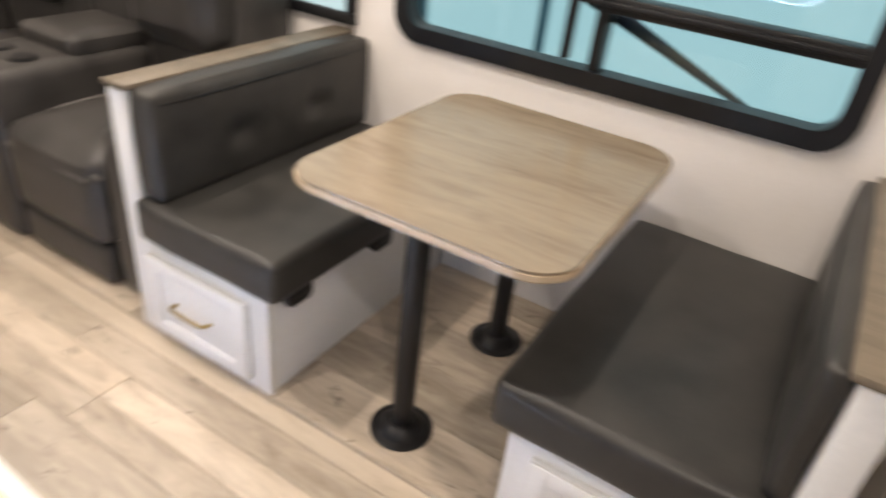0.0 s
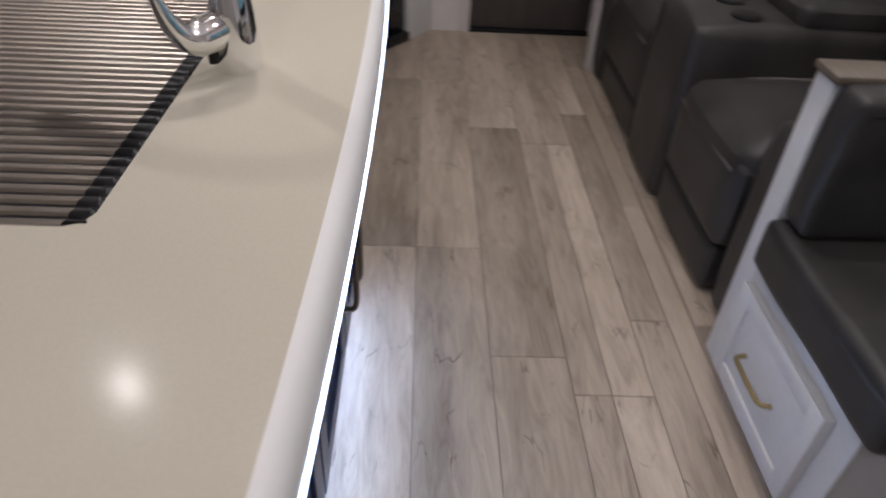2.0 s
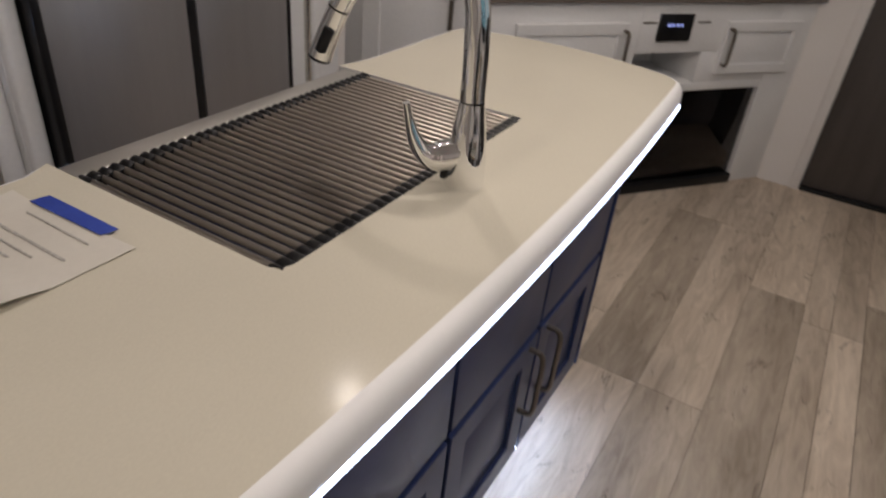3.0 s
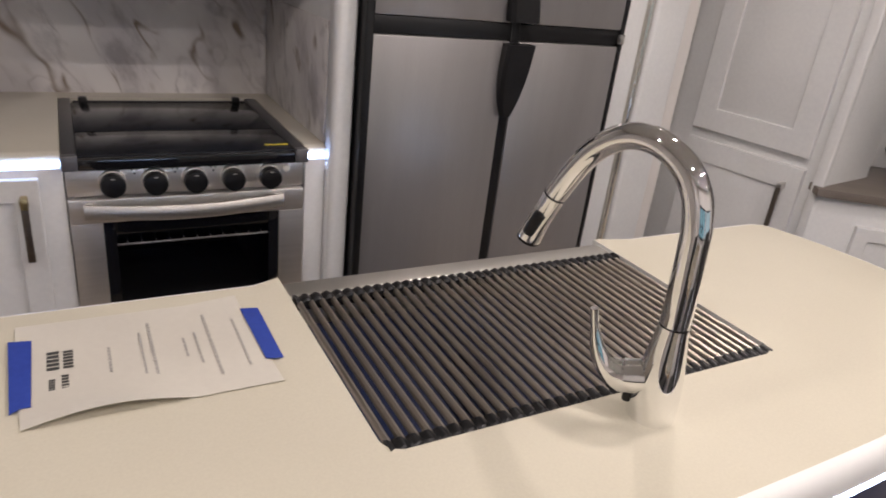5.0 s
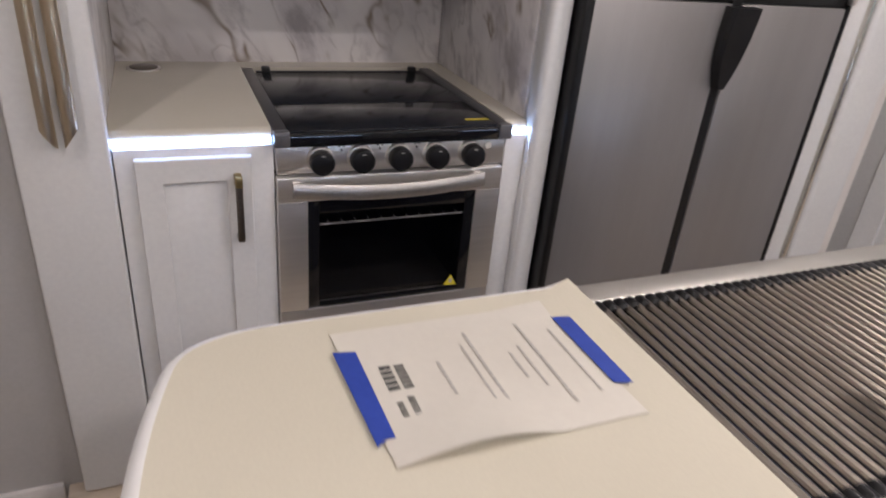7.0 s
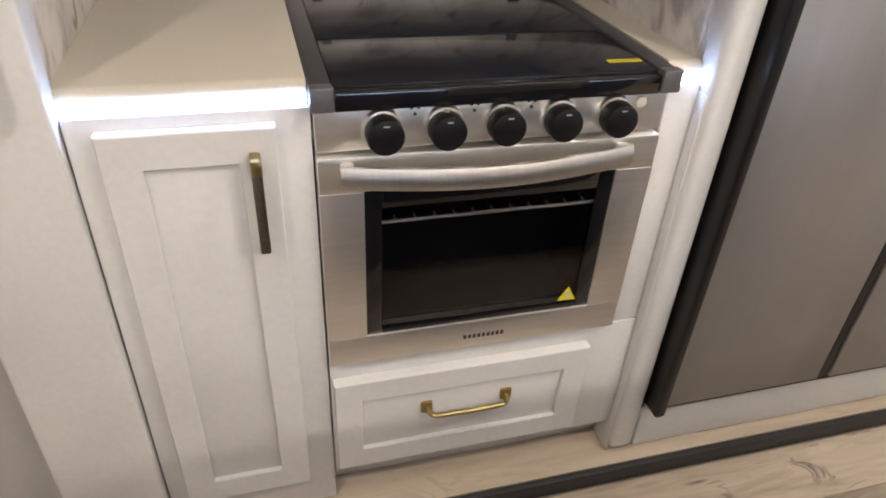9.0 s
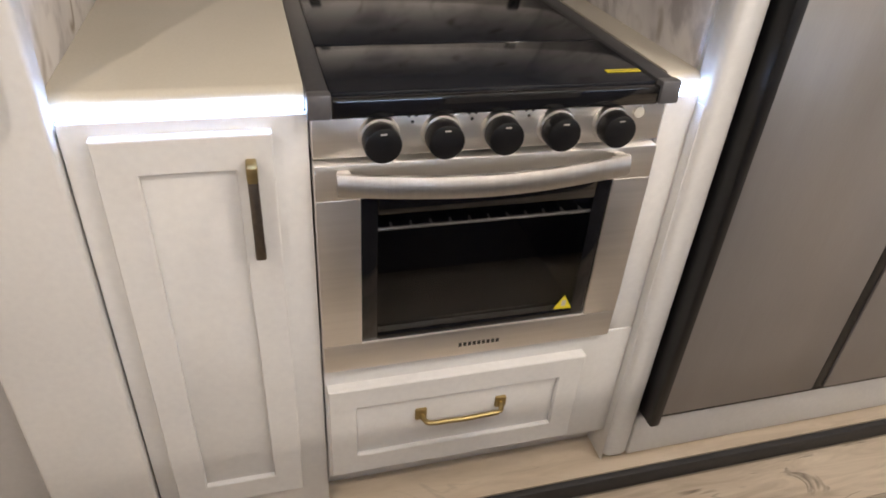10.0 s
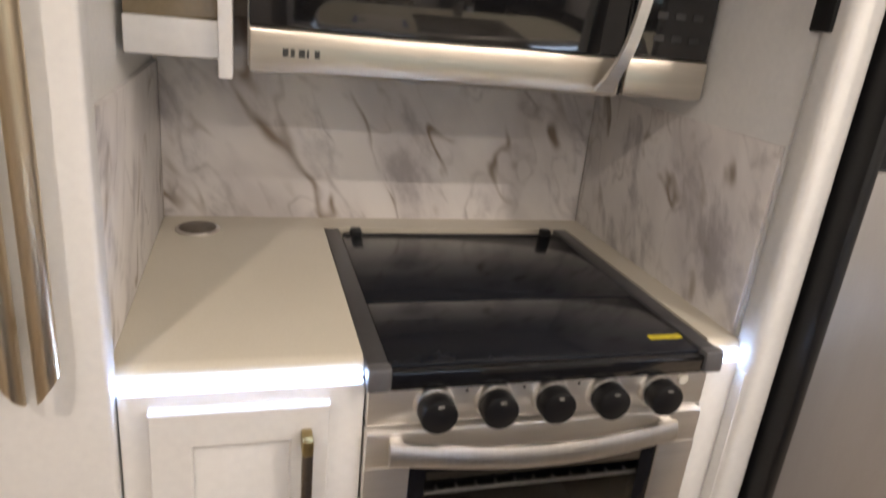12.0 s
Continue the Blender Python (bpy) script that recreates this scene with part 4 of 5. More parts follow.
def nosed_slab(x0, x1, y0, y1, z0, z1, r=0.02):
    """A slab along x whose front upper edge is rolled."""
    prof = [(y1, z0), (y0 + 0.004, z0), (y0, z0 + 0.004)] + [(y0 + r * (1 - math.cos(radians(k))), z1 - r + r * math.sin(radians(k))) for k in (0, 18, 36, 54, 72, 90)] + [(y1, z1)]
    bm = bmesh.new()
    a = [bm.verts.new((x0, y, z)) for y, z in prof]
    b = [bm.verts.new((x1, y, z)) for y, z in prof]
    n = len(prof)
    for k in range(n):
        bm.faces.new((a[k], a[(k + 1) % n], b[(k + 1) % n], b[k]))
    bm.faces.new(a)
    bm.faces.new(b[::-1])
    bmesh.ops.recalc_face_normals(bm, faces=bm.faces)
    return bm


kb = nosed_slab(-0.3122, -0.005, 0.014, 0.6118, 0.880, KZ, 0.018)
kc = thing("kitchen_countertop", "pale solid-surface countertop round the range", "countertop", (0.15, 0.4, 0.85))
part("left_slab", kb, KCOUNTER, kc)
part("right_slab", nosed_slab(0.534, 0.5882, 0.014, 0.6118, 0.880, KZ, 0.018), KCOUNTER, kc)
part("back_slab", box(-0.0048, 0.5338, 0.547, 0.6118, 0.87, KZ, 0), KCOUNTER, kc)
strip("led_strip", -0.303, -0.008, 0.007, 0.0128, 0.883, 0.8945, "cool white light strip under the kitchen countertop edge", LEDK)
strip("led_strip", 0.536, 0.585, 0.007, 0.0128, 0.883, 0.8945, "cool white light strip under the kitchen countertop edge", LEDK)
gr = thing("power_grommet", "round grey pop-up power outlet in the countertop", "outlet", (-0.244, 0.53, KZ))
part("ring", cylinder((-0.244, 0.53, KZ), 0.041, 0.004, seg=32, bev=0.0015), STEEL, gr)
part("cap", cylinder((-0.244, 0.53, KZ + 0.004), 0.034, 0.002, seg=32, bev=0.001), BRONZE, gr)


def build_range():
    r = thing("range", "stainless steel gas range with oven and black glass cover", "range", (0.262, 0.27, 0.41))
    sh = box(0.004, 0.075, 0.032, 0.535, 0.418, 0.878, 0.002)
    box(0.452, 0.526, 0.032, 0.535, 0.418, 0.878, 0.002, bm=sh)
    box(0.075, 0.452, 0.44, 0.535, 0.418, 0.878, 0.002, bm=sh)
    box(0.075, 0.452, 0.032, 0.44, 0.418, 0.476, 0.002, bm=sh)
    box(0.075, 0.452, 0.032, 0.44, 0.76, 0.878, 0.002, bm=sh)
    part("chassis", sh, BLACK, r)
    cp = part("control_panel", box(0.0, 0.525, -0.003, 0.06, 0.8145, 0.8768, 0.003), STEELV, r)
    for x in (0.091, 0.178, 0.264, 0.350, 0.437):
        bz = part("bezel", cylinder((x, -0.002, 0.847), 0.0295, 0.011, "-y", 32, r2=0.0275, bev=0.002), STEEL, cp, "steel ring round a knob")
        kn = cylinder((x, -0.013, 0.846), 0.0262, 0.026, "-y", 32, r2=0.0255, bev=0.003)
        kb2 = part("knob", kn, BLACK, cp, "black knob")
        part("off_mark", box(x - 0.0042, x + 0.0042, -0.0394, -0.0390, 0.8625, 0.8645, 0), INK, kb2, smooth=False)
        part("pointer_mark", box(x - 0.002, x + 0.002, -0.0136, -0.0128, 0.869, 0.8715, 0), DARKINK, cp, smooth=False)
    for x in (0.136, 0.221, 0.306):
        for dx, dz in ((-0.004, 0.004), (0.006, 0.004), (0.001, -0.005)):
            part("burner_mark", cylinder((x + dx, -0.0028, 0.869 + dz), 0.0024, 0.001, "-y", 10), DARKINK, cp, smooth=False)
    part("igniter_button", cylinder((0.481, -0.002, 0.862), 0.009, 0.006, "-y", 20, bev=0.002), surface("pale_button", (0.6, 0.58, 0.52), (0.66, 0.64, 0.58), 0.4), cp)
    # oven door with a real opening
    od = part("oven_door", box(0.0, 0.525, -0.010, 0.03, 0.420, 0.478, 0.003), STEELV, r)
    part("stile", box(0.0, 0.064, -0.010, 0.03, 0.4782, 0.7518, 0.001), STEELV, od)
    part("stile", box(0.463, 0.525, -0.010, 0.03, 0.4782, 0.7518, 0.001), STEELV, od)
    part("top_rail", box(0.0, 0.525, -0.010, 0.03, 0.752, 0.808, 0.003), STEELV, od)
    og = box(0.060, 0.090, -0.006, 0.0, 0.474, 0.757, 0.002)
    box(0.437, 0.467, -0.006, 0.0, 0.474, 0.757, 0.002, bm=og)
    box(0.090, 0.437, -0.006, 0.0, 0.474, 0.492, 0.002, bm=og)
    box(0.090, 0.437, -0.006, 0.0, 0.72, 0.757, 0.002, bm=og)
    part("window_border", og, BLACKGLASS, od, "black glass border")
    pn = part("window_pane", box(0.090, 0.437, -0.0055, -0.0005, 0.492, 0.72, 0), OVENGLASS, od, "smoked glass pane")
    pn.visible_shadow = False
    hp = []
    for k in range(17):
        f = k / 16
        hp.append((0.029 + 0.440 * f, -0.030 - 0.022 * math.sin(math.pi * f), 0.790 - 0.005 * math.sin(math.pi * f)))
    hd = bmesh.new()
    rows = []
    for x, y, z in hp:
        rows.append([hd.verts.new((x, y + a, z + b)) for a, b in ((-0.002, -0.019), (-0.0065, -0.010), (-0.006, 0.004), (-0.001, 0.014), (0.006, 0.014), (0.006, -0.019))])
    for a, b in zip(rows, rows[1:]):
        for k in range(6):
            hd.faces.new((a[k], b[k], b[(k + 1) % 6], a[(k + 1) % 6]))
    hd.faces.new(rows[0])
    hd.faces.new(rows[-1][::-1])
    bmesh.ops.recalc_face_normals(hd, faces=hd.faces)
    hdl = part("handle", hd, surface("satin_handle_steel", (0.50, 0.485, 0.46), (0.60, 0.585, 0.56), 0.42, 1.0, scale=3, stretch=(30, 1, 1), fine=40, bump=0.03), od, "bowed steel handle")
    part("handle_post", box(0.030, 0.050, -0.030, -0.010, 0.778, 0.802, 0.004), STEEL, hdl)
    part("handle_post", box(0.448, 0.468, -0.030, -0.010, 0.778, 0.802, 0.004), STEEL, hdl)
    tri = bmesh.new()
    vs = [tri.verts.new((x, y, z)) for y in (-0.0072, -0.0064) for x, z in ((0.402, 0.497), (0.437, 0.4955), (0.420, 0.526))]
    tri.faces.new(vs[:3])
    tri.faces.new(vs[3:][::-1])
    for k in range(3):
        tri.faces.new((vs[k], vs[(k + 1) % 3], vs[3 + (k + 1) % 3], vs[3 + k]))
    bmesh.ops.recalc_face_normals(tri, faces=tri.faces)
    ts = part("warning_sticker", tri, YELLOW, od, "yellow triangular warning sticker", smooth=False)
    part("hand_mark", box(0.416, 0.424, -0.0078, -0.0072, 0.503, 0.515, 0), INK, ts, smooth=False)
    for k in range(9):
        x = 0.232 + 0.0085 * k
        part("logo_bar", box(x, x + 0.0055, -0.0108, -0.010, 0.4415, 0.4495, 0), DARKINK, od, smooth=False)
    # inside of the oven
    ob = box(0.0755, 0.4515, 0.034, 0.439, 0.477, 0.481, 0)
    box(0.0755, 0.4515, 0.434, 0.4395, 0.482, 0.758, 0, bm=ob)
    part("oven_floor", ob, surface("dark_oven_enamel", (0.018, 0.017, 0.016), (0.03, 0.028, 0.026), 0.4), r)
    part("oven_rack_front", tube([(0.0645, 0.006, 0.690), (0.4625, 0.006, 0.690)], 0.0032, 8), STEEL, r, "chrome oven rack rail")
    for k in range(11):
        x = 0.112 + 0.031 * k
        rod = part("oven_rack_rod", tube([(x, 0.014, 0.6945), (x, 0.05, 0.6945)], 0.0016, 6), BLACK, r)
        part("rod_tip", tube([(x, 0.004, 0.6945), (x, 0.0138, 0.6945)], 0.0022, 6), STEEL, rod)
    # cooktop and folding glass cover
    part("cooktop", box(0.002, 0.526, -0.004, 0.54, 0.878, 0.893, 0.003), BLACK, r)
    c1 = part("glass_cover", box(0.026, 0.502, 0.0, 0.192, 0.894, 0.908, 0.004), COOKGLASS, r, "folding black glass cover")
    part("cover_panel", box(0.026, 0.502, 0.195, 0.505, 0.894, 0.908, 0.004), COOKGLASS, c1)
    for x0, x1 in ((-0.004, 0.026), (0.502, 0.532)):
        tr = part("side_trim", box(x0, x1, -0.004, 0.545, 0.886, 0.911, 0.004), surface("slate_trim", (0.06, 0.06, 0.065), (0.09, 0.09, 0.095), 0.35, 0.3), r, "dark slate side trim")
        part("corner_cap", box(x0 - 0.001, x1 + 0.001, -0.020, 0.0, 0.878, 0.913, 0.004), surface("slate_cap", (0.12, 0.12, 0.13), (0.16, 0.16, 0.17), 0.4, 0.4), tr)
    part("front_lip", box(0.026, 0.502, -0.016, -0.002, 0.877, 0.905, 0.003), BLACKGLASS, r)
    part("hinge_bar", box(0.03, 0.498, 0.51, 0.522, 0.897, 0.909, 0.003), BLACK, r)
    for x in (0.056, 0.470):
        part("hinge_post", box(x - 0.011, x + 0.011, 0.505, 0.527, 0.897, 0.921, 0.004), BLACK, r)
    lb = part("label_sticker", box(0.440, 0.496, 0.036, 0.048, 0.9085, 0.909, 0), YELLOW, r, "small yellow label", smooth=False)
    part("label_text", box(0.443, 0.493, 0.0405, 0.0425, 0.9091, 0.9093, 0), DARKINK, lb, smooth=False)


build_range()

# marble backsplash and side cheeks
mb = thing("backsplash", "grey-veined white marble backsplash panels", "backsplash", (0.15, 0.7, KZ))
part("back_panel", box(-0.312, 0.588, 0.612, 0.6195, KZ - 0.002, 1.30, 0.001), MARBLE, mb)
part("side_panel", box(-0.320, -0.3125, 0.03, 0.611, KZ - 0.002, 1.212, 0.001), MARBLE, mb)
part("side_panel", box(0.5885, 0.595, 0.040, 0.611, KZ - 0.002, 1.212, 0.001), MARBLE, mb)
structure("cheek_left", box(-0.345, -0.3205, 0.0315, 0.745, 0.046, CEIL, 0.006), WHITE, "white side board of the range recess", "trim")
structure("cheek_right", box(0.5955, 0.648, 0.0365, 0.745, 0.05, CEIL, 0.004), WHITE, "white side board beside the refrigerator", "trim")
structure("corner_post", box(0.589, 0.648, -0.018, 0.036, 0.05, CEIL, 0.018, 5), WHITE, "rounded white corner post beside the refrigerator", "trim")
ol = thing("switch_plate", "black switch plate on the white side board", "switch", (0.595, 0.06, 1.40))
part("plate", box(0.583, 0.592, 0.008, 0.045, 1.371, 1.486, 0.003), BLACK, ol)


# ---- tall door with long pull, beside the range recess ----
td = thing("tall_cabinet", "tall white cabinet door with a long champagne metal pull", "cabinet", (-0.42, 0.0, 0.046))
part("door", box(-0.463, -0.3055, -0.012, 0.030, 0.05, CEIL - 0.01, 0.006, 3), WHITE, td)
for x, side in ((-0.3605, 1), (-0.3965, -1)):
    hb = bmesh.new()
    rows = []
    for z, rise in ((0.902, 0.036), (1.60, 0.0), (1.62, 0.0)):
        row = []
        for k in range(13):
            g = radians(180 + 15 * k)
            dx = 0.0128 * math.cos(g)
            row.append(hb.verts.new((x + dx, -0.036 + 0.013 * math.sin(g), z + rise * 0.5 * (1 + side * dx / 0.0128))))
        rows.append(row)
    for ra, rb in zip(rows, rows[1:]):
        for k in range(13):
            hb.faces.new((ra[k], ra[(k + 1) % 13], rb[(k + 1) % 13], rb[k]))
    hb.faces.new(rows[0])
    hb.faces.new(rows[-1][::-1])
    bmesh.ops.recalc_face_normals(hb, faces=hb.faces)
    hh = part("handle", hb, GOLD, td, "long champagne metal pull")
    part("handle_post", box(x - 0.006, x + 0.006, -0.046, -0.011, 1.56, 1.58, 0.003), GOLD, hh)
    part("handle_post", box(x - 0.006, x + 0.006, -0.046, -0.011, 0.98, 1.0, 0.003), GOLD, hh)


# ---- microwave and cabinet over the range ----
def build_microwave():
    m = thing("microwave", "stainless over-the-range microwave with black glass door", "microwave", (0.24, 0.45, 1.220))
    part("case", box(-0.152, 0.584, 0.272, 0.605, 1.246, 1.630, 0.004), STEEL, m)
    dr = part("door", box(-0.150, 0.425, 0.247, 0.272, 1.304, 1.625, 0.004), BLACKGLASS, m)
    part("lower_rail", box(-0.150, 0.425, 0.240, 0.272, 1.243, 1.3035, 0.005), RAILSTEEL, dr, "brushed steel lower rail")
    part("door_edge", box(0.427, 0.4315, 0.248, 0.272, 1.246, 1.625, 0.001), BLACK, dr)
    hb = smooth_path([(0.397, 0.240, 1.250), (0.401, 0.222, 1.274), (0.414, 0.206, 1.328), (0.425, 0.200, 1.420), (0.425, 0.204, 1.530), (0.413, 0.240, 1.600)], 5)
    hm = bmesh.new()
    rows = []
    for k, p in enumerate(hb):
        w = 0.011 + 0.009 * abs(2 * k / (len(hb) - 1) - 1) ** 1.5
        rows.append([hm.verts.new((p[0] + a * w, p[1] + c, p[2])) for a, c in ((-1, 0.002), (-0.8, -0.003), (0.8, -0.003), (1, 0.002), (0.8, 0.005), (-0.8, 0.005))])
    for ra, rb in zip(rows, rows[1:]):
        for k in range(6):
            hm.faces.new((ra[k], ra[(k + 1) % 6], rb[(k + 1) % 6], rb[k]))
    hm.faces.new(rows[0])
    hm.faces.new(rows[-1][::-1])
    bmesh.ops.recalc_face_normals(hm, faces=hm.faces)
    part("handle", hm, STEEL, dr, "curved steel handle")
    cp = part("control_panel", box(0.4335, 0.584, 0.247, 0.272, 1.308, 1.625, 0.004), BLACKGLASS, m, "black control panel")
    part("lower_panel", box(0.4335, 0.584, 0.240, 0.272, 1.246, 1.3075, 0.005), RAILSTEEL, m)
    for i in range(4):
        for j in range(3):
            part("button", box(0.475 + 0.033 * j, 0.493 + 0.033 * j, 0.2455, 0.247, 1.335 + 0.035 * i, 1.345 + 0.035 * i, 0), RUBBER, cp, smooth=False)
    for k, w in enumerate((0.010, 0.007, 0.011, 0.004, 0.009)):
        x = -0.105 + 0.011 * k
        part("logo_bar", box(x, x + w * 0.8, 0.2392, 0.240, 1.267, 1.278, 0), DARKINK, dr, smooth=False)


build_microwave()
uc = thing("wall_cabinet", "narrow white wall cabinet beside the microwave", "cabinet", (-0.25, 0.5, 1.25))
part("body", box(-0.310, -0.176, 0.272, 0.605, 1.256, 1.75, 0.002), WHITE, uc)
part("bottom_rail", box(-0.310, -0.190, 0.247, 0.272, 1.256, 1.306, 0.003), WHITE, uc)
part("glass_front", box(-0.310, -0.190, 0.258, 0.270, 1.306, 1.75, 0.002), surface("amber_glass_front", (0.20, 0.16, 0.10), (0.26, 0.21, 0.14), 0.2), uc, "dull amber front")
part("end_post", box(-0.190, -0.171, 0.232, 0.272, 1.232, 1.75, 0.003), WHITE, uc)


# ---- refrigerator ----
def build_fridge():
    f = thing("refrigerator", "four-door grey steel refrigerator with black frame", "refrigerator", (1.05, 0.3, 0.166))
    part("case", box(0.6495, 1.464, 0.0, 0.60, 0.167, 1.86, 0.004), BLACK, f)
    part("side_rail", box(0.650, 0.673, -0.054, 0.0, 0.180, 1.86, 0.006), BLACK, f, "black upright rail")
    part("side_rail", box(1.451, 1.466, -0.032, 0.0, 0.170, 1.86, 0.005), BLACK, f, "black upright rail")
    part("cross_rail", box(0.674, 1.451, -0.024, 0.0, 1.196, 1.240, 0.004), BLACK, f)
    part("foot_rail", box(0.674, 1.451, -0.024, 0.0, 0.170, 0.180, 0.002), BLACK, f)
    for x0, x1 in ((0.675, 1.072), (1.103, 1.450)):
        for z0, z1 in ((0.181, 1.195), (1.241, 1.85)):
            part("door", box(x0, x1, -0.030, 0.0, z0, z1, 0.004), FRIDGE, f, "grey steel door")
    part("centre_gap", box(1.072, 1.103, -0.027, 0.0, 0.181, 1.85, 0.004), BLACK, f)
    for z0, z1, flip in ((0.996, 1.19, 1), (1.246, 1.44, -1)):
        bm = bmesh.new()
        rows = []
        for k in range(11):
            g = k / 10
            z = z1 - (z1 - z0) * g if flip > 0 else z0 + (z1 - z0) * g
            w = 0.045 * (1 - 0.78 * g ** 3)
            xc = 1.095 - 0.015 * g
            y = -0.066 + 0.012 * g
            rows.append([bm.verts.new(p) for p in ((xc - w, -0.031, z), (xc - w, y + 0.01, z), (xc - w * 0.8, y, z), (xc + w * 0.8, y, z), (xc + w, y + 0.01, z), (xc + w, -0.031, z))])
        for a, b in zip(rows, rows[1:]):
            for k in range(6):
                bm.faces.new((a[k], a[(k + 1) % 6], b[(k + 1) % 6], b[k]))
        bm.faces.new(rows[0])
        bm.faces.new(rows[-1])
        bmesh.ops.recalc_face_normals(bm, faces=bm.faces)
        part("handle", bm, BLACK, f, "black moulded handle")
    part("hinge", box(1.438, 1.454, -0.050, -0.034, 1.205, 1.23, 0.003), STEEL, f)


build_fridge()
structure("fridge_trim", box(1.468, 1.555, -0.012, 0.3, 0.122, CEIL, 0.012, 4), WHITE, "white upright board beside the refrigerator", "trim")
structure("metal_trim", box(1.558, 1.578, -0.018, 0.02, 0.122, CEIL, 0.008, 3), surface("bright_metal_trim", (0.72, 0.69, 0.63), (0.86, 0.84, 0.80), 0.16, 0.9, scale=14), "thin metallic upright trim", "trim")
structure("seal_trim", box(1.5785, 1.5835, -0.010, 0.04, 0.05, CEIL, 0.003), BLACK, "dark upright seal strip", "trim")
structure("slide_end_trim", box(1.584, 1.72, -0.020, 0.05, 0.05, CEIL, 0.014, 4), WHITE, "white end trim of the kitchen slide-out", "trim")
structure("wall_slide_end", slab(1.72, 1.80, 0.02, 0.80, 0, CEIL), WALL, "white end wall of the kitchen slide-out", "wall")


# ---- pantry, turned towards the kitchen ----
def build_pantry():
    p = thing("pantry_cabinet", "tall white pantry cabinet with shaker doors", "cabinet", (0, 0, 0))
    part("body", box(0, 0.72, 0.012, 0.30, 0.0, CEIL - 0.004, 0.003), WHITE, p)
    shaker_door(p, "upper_door", 0.235, 0.655, 0.935, 2.02, -0.008, 0.075, 0.02, WHITE)
    ld = shaker_door(p, "lower_door", 0.235, 0.655, 0.12, 0.90, -0.008, 0.075, 0.02, WHITE)
    part("handle", box(0.60, 0.615, -0.042, -0.032, 0.70, 0.845, 0.003), BRONZE, ld, "dark bar pull")
    part("handle_post", box(0.60, 0.615, -0.042, -0.008, 0.828, 0.848, 0.003), STEEL, ld)
    part("edge_stile", box(0.69, 0.724, -0.012, 0.012, 0.0, CEIL - 0.004, 0.006, 3), WHITE, p)
    return placed(p, pose(1.915, 0.285, 0, 0, 0, -82))


build_pantry()


# ---- entertainment cabinet with fireplace, set at an angle ----
EA = -37.0
EB = Matrix.Translation((3.125, -1.275, 0)) @ Matrix.Rotation(radians(EA), 4, "Z")


def build_entertainment():
    e = thing("entertainment_cabinet", "white entertainment cabinet with a niche and fireplace bay", "cabinet", (0, 0, 0))
    part("left_case", box(-1.41, -0.72, 0.0, 0.46, 0.0, 0.843, 0.003), WHITE, e)
    part("right_case", box(0.01, 0.20, 0.0, 0.46, 0.0, 0.843, 0.003), WHITE, e)
    part("top_rail", box(-0.72, 0.01, 0.0, 0.46, 0.64, 0.843, 0.003), WHITE, e)
    part("shelf", box(-0.72, 0.01, 0.0, 0.46, 0.472, 0.508, 0.003), WHITE, e)
    part("drawer_case", box(-0.38, 0.01, 0.0, 0.46, 0.508, 0.64, 0.003), WHITE, e)
    part("niche_back", box(-0.72, -0.38, 0.30, 0.46, 0.508, 0.64, 0.003), WHITE, e)
    part("bay_back", box(-0.72, 0.01, 0.34, 0.46, 0.0, 0.472, 0.003), WHITE, e)
    for x0, x1, hx in ((-1.27, -0.785, -0.80), (-0.29, 0.13, -0.272)):
        dr = shaker_door(e, "door", x0, x1, 0.545, 0.765, -0.018, 0.042, 0.02, WHITE)
        part("handle", tube(smooth_path([(hx, -0.018, 0.735), (hx, -0.045, 0.73), (hx, -0.048, 0.66), (hx, -0.045, 0.595), (hx, -0.018, 0.59)], 4), 0.007, 8), BRONZE, dr, "dark bar pull")
    for x in (-0.72, -0.45):
        part("vent_slot", box(x + 0.01, x + 0.075, -0.002, 0.0, 0.758, 0.765, 0), BRONZE, e)
    return placed(e, EB)


build_entertainment()


def turned(ob):
    return placed(ob, EB)


et = thing("cabinet_top", "dark wood-look top of the entertainment cabinet", "countertop", (0, 0, 0))
part("slab", box(-1.42, 0.215, -0.018, 0.46, 0.844, 0.868, 0.003), ENTTOP, et)
part("front_edge", box(-1.42, 0.215, -0.024, -0.0185, 0.843, 0.869, 0.002), ENTTOP, et)
turned(et)
sb = thing("control_display", "black control panel with a blue lit readout", "control panel", (0, 0, 0))
part("housing", box(-0.636, -0.472, -0.012, 0.0, 0.690, 0.797, 0.003), BLACK, sb)
for k, w in enumerate((0.018, 0.012, 0.016, 0.012)):
    part("readout_bar", box(-0.60 + 0.022 * k, -0.60 + 0.022 * k + w, -0.0132, -0.012, 0.748, 0.760, 0), BLUEGLOW, sb, smooth=False)
turned(sb)
fp = thing("electric_fireplace", "black electric fireplace insert, unlit", "fireplace", (0, 0, 0))
part("glass_front", box(-0.70, -0.01, 0.012, 0.022, 0.045, 0.468, 0.002), FIREGLASS, fp, "dark glass front")
part("firebox", box(-0.71, 0.0, 0.20, 0.335, 0.02, 0.468, 0.003), BLACK, fp)
lin = box(-0.718, -0.712, 0.024, 0.338, 0.0, 0.47, 0)
box(0.002, 0.008, 0.024, 0.338, 0.0, 0.47, 0, bm=lin)
box(-0.712, 0.002, 0.024, 0.338, 0.466, 0.471, 0, bm=lin)
part("lining", lin, BLACK, fp)
part("lower_sill", box(-0.72, 0.008, -0.012, 0.20, 0.0, 0.044, 0.003), BLACK, fp)
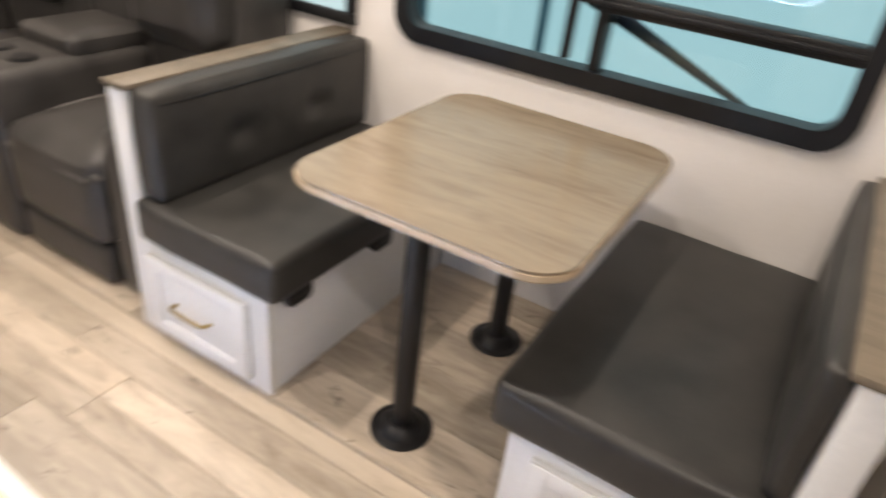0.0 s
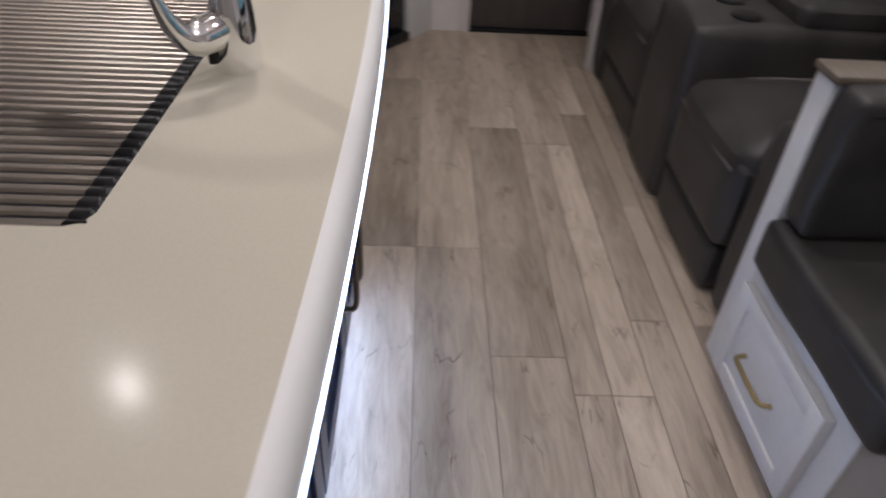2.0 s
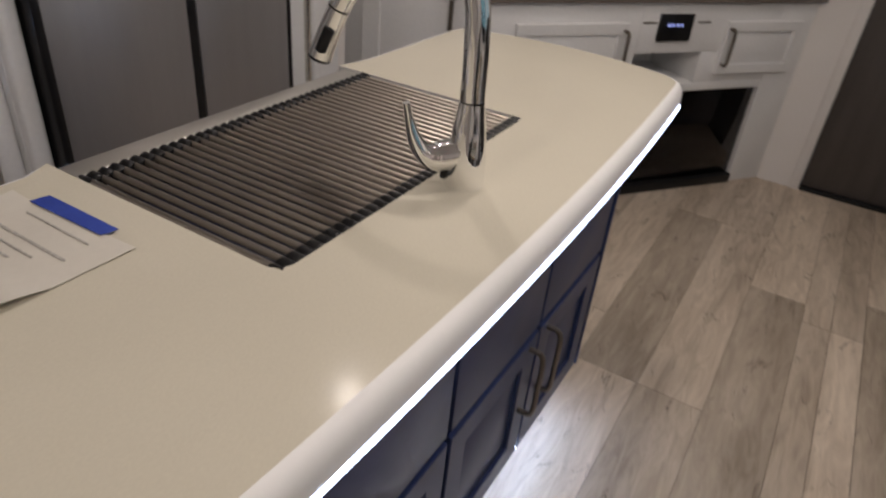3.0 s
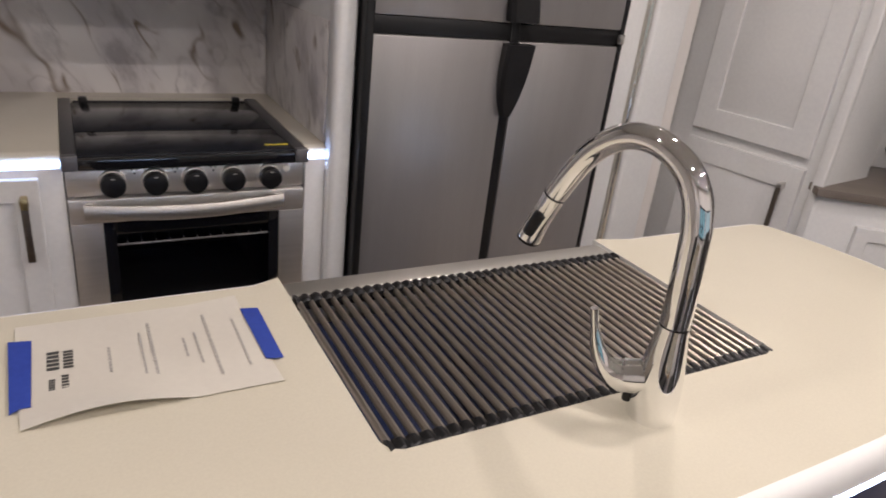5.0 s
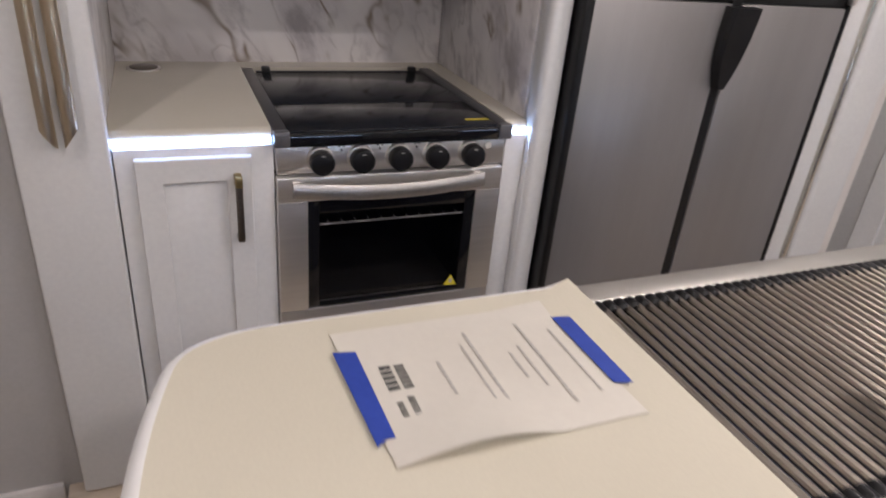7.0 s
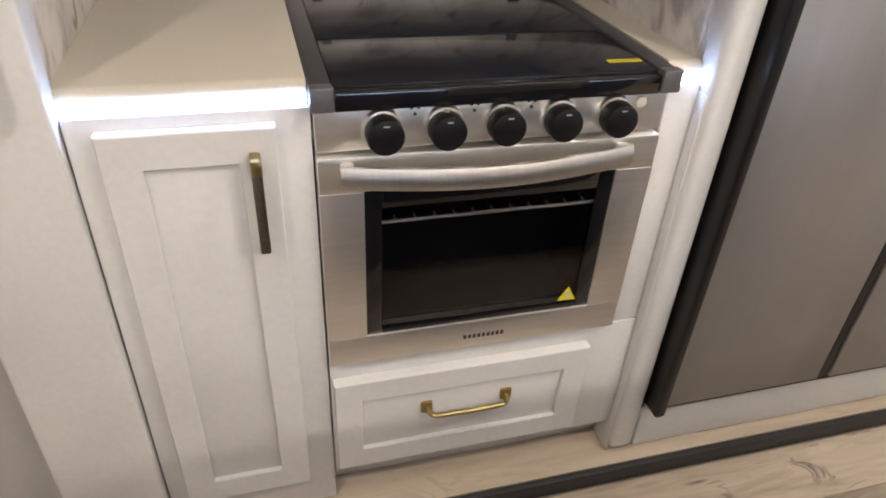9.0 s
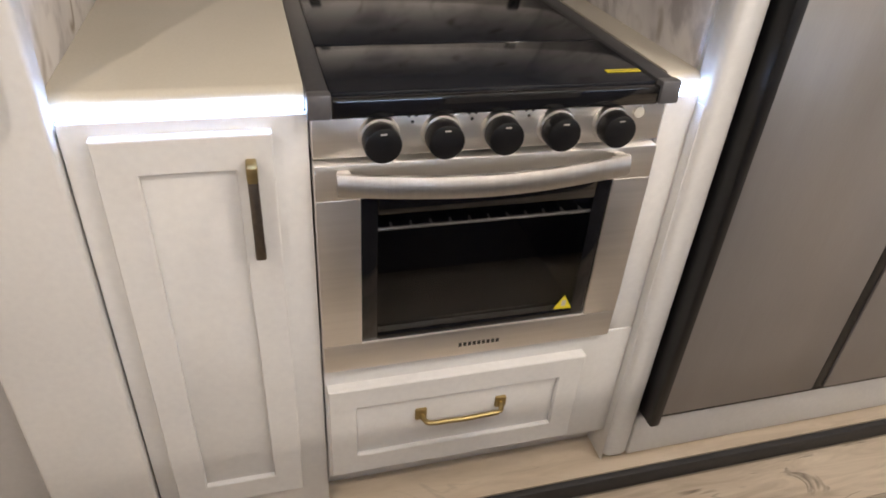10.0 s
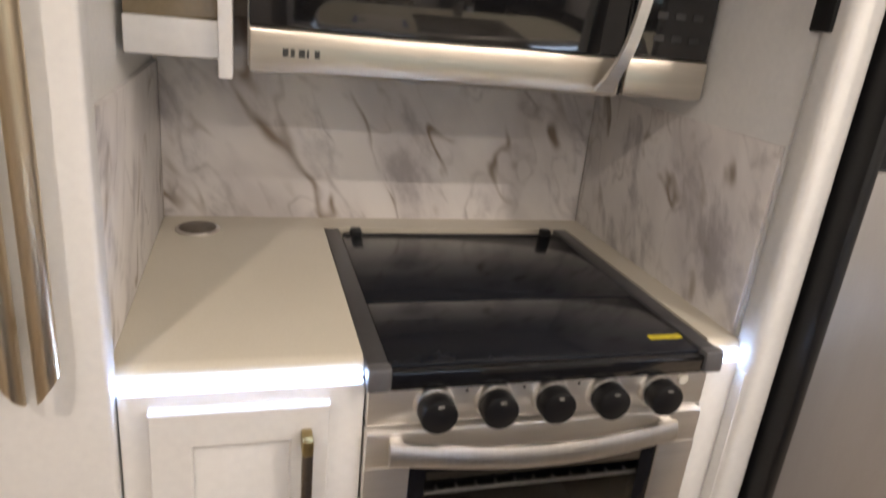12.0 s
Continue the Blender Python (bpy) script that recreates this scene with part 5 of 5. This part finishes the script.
for k in range(7):
    part("log", tube([(-0.62 + 0.08 * k, 0.10 + 0.02 * (k % 3), 0.085), (-0.52 + 0.08 * k, 0.14 - 0.03 * (k % 2), 0.12)], 0.022, 9),
         surface("charred_log", (0.03, 0.022, 0.018), (0.09, 0.06, 0.045), 0.8, scale=30, bump=0.4), fp, "charred imitation log")
turned(fp)
tv = thing("television", "large black flat television over the cabinet", "television", (0, 0, 0))
part("screen", box(-1.03, 0.37, 0.318, 0.326, 0.925, 1.655, 0.003), TVM, tv)
part("bezel", box(-1.045, 0.385, 0.324, 0.36, 0.905, 1.67, 0.006), BLACK, tv)
part("logo_bar", box(-0.42, -0.36, 0.316, 0.324, 0.911, 0.917, 0), STEEL, tv, smooth=False)
turned(tv)
tb2 = thing("screen_back_panel", "white panel behind the television", "panel", (0, 0, 0))
part("panel", box(-1.42, 0.42, 0.40, 0.46, 0.869, CEIL - 0.004, 0.003), WHITE, tb2)
turned(tb2)
cbl = thing("cable_bundle", "loose black cable and bracket on the cabinet top", "cable", (0, 0, 0))
part("cable", tube(smooth_path([(0.0, 0.24, 0.876), (0.06, 0.14, 0.876), (0.11, 0.20, 0.876), (0.16, 0.10, 0.876), (0.19, 0.22, 0.876)], 5), 0.007, 8), BLACK, cbl)
part("plug", box(-0.02, 0.03, 0.22, 0.26, 0.868, 0.896, 0.005), BLACK, cbl)
turned(cbl)
brk = thing("wall_bracket", "small dark bracket beside the television", "bracket", (0, 0, 0))
part("stub", box(-1.075, -1.045, 0.33, 0.40, 0.93, 0.955, 0.004), BRONZE, brk)
turned(brk)


# ---- ceiling lights, some of them added as fill ----
fix = None
for lx, ly, watts in LAMPS:
    if fix is None:
        fix = thing("ceiling_light", "round recessed warm ceiling light, one of a set with added fill", "ceiling light", (lx, ly, CEIL), "ceiling lights")
        rb = cylinder((lx, ly, CEIL - 0.014), 0.058, 0.014, seg=32, r2=0.062, bev=0.003)
        part("ring", rb, WHITE, fix)
        part("diffuser", cylinder((lx, ly, CEIL - 0.018), 0.026, 0.005, seg=28), LAMPGLOW, fix)
    else:
        copy_thing(fix, Matrix.Translation((lx, ly, CEIL)))


# ---- floor planks ----
PLANKS = {}


def plank(parent, x, y, z, length, width, material):
    key = (round(length, 3), round(width, 3), material.name)
    if key not in PLANKS:
        b = box(0, length - 0.0016, 0, width - 0.0016, -0.004, 0, 0.0008, 1)
        me = bpy.data.meshes.new("plank")
        b.to_mesh(me)
        b.free()
        me.materials.append(material)
        PLANKS[key] = me
    ob = new("plank", PLANKS[key])
    ob.parent = parent
    ob.location = (x, y, z)


def lay(parent, x0, x1, rows, z, material, length=1.22, first=None):
    rng = random.Random(5)
    for k, (ya, yb) in enumerate(rows):
        x = x0 - (first[k] if first and k in first else rng.choice((0.1, 0.35, 0.6, 0.85, 1.05)))
        while x < x1:
            a, b = max(x, x0), min(x + length, x1)
            if b - a > 0.03:
                plank(parent, round(a, 3), ya, z, round(b - a, 3), yb - ya, material)
            x += length


ROWS_Y = [-0.062, -0.20, -0.392, -0.584, -0.776, -0.968, -1.16, -1.354, -1.546, -1.738, -1.83, -1.933, -2.035]
lay(floor, -2.3, 3.285, [(b, a) for a, b in zip(ROWS_Y, ROWS_Y[1:])], 0.0, PLANK, 1.22,
    {6: 1.22 - (1.45 + 2.3 - 3.66), 7: 1.22 - (1.45 + 2.3 - 3.66), 9: 0.47, 10: 0.47, 11: 0.21})
lay(floor, -0.95, 2.86, [(-2.10, -2.035)], 0.002, PLANKLIGHT, 1.7, {0: 0.75})
lay(floor, 2.86, 3.285, [(-2.28, -2.10), (-2.10, -2.035)], 0.0, PLANK)
dfl = bpy.data.objects["dinette_floor"]
DROWS = [-2.102, -2.292, -2.484, -2.676, -2.868, -2.989]
lay(dfl, -0.88, 2.79, [(b, a) for a, b in zip(DROWS, DROWS[1:])], 0.016, PLANK, 0.61)
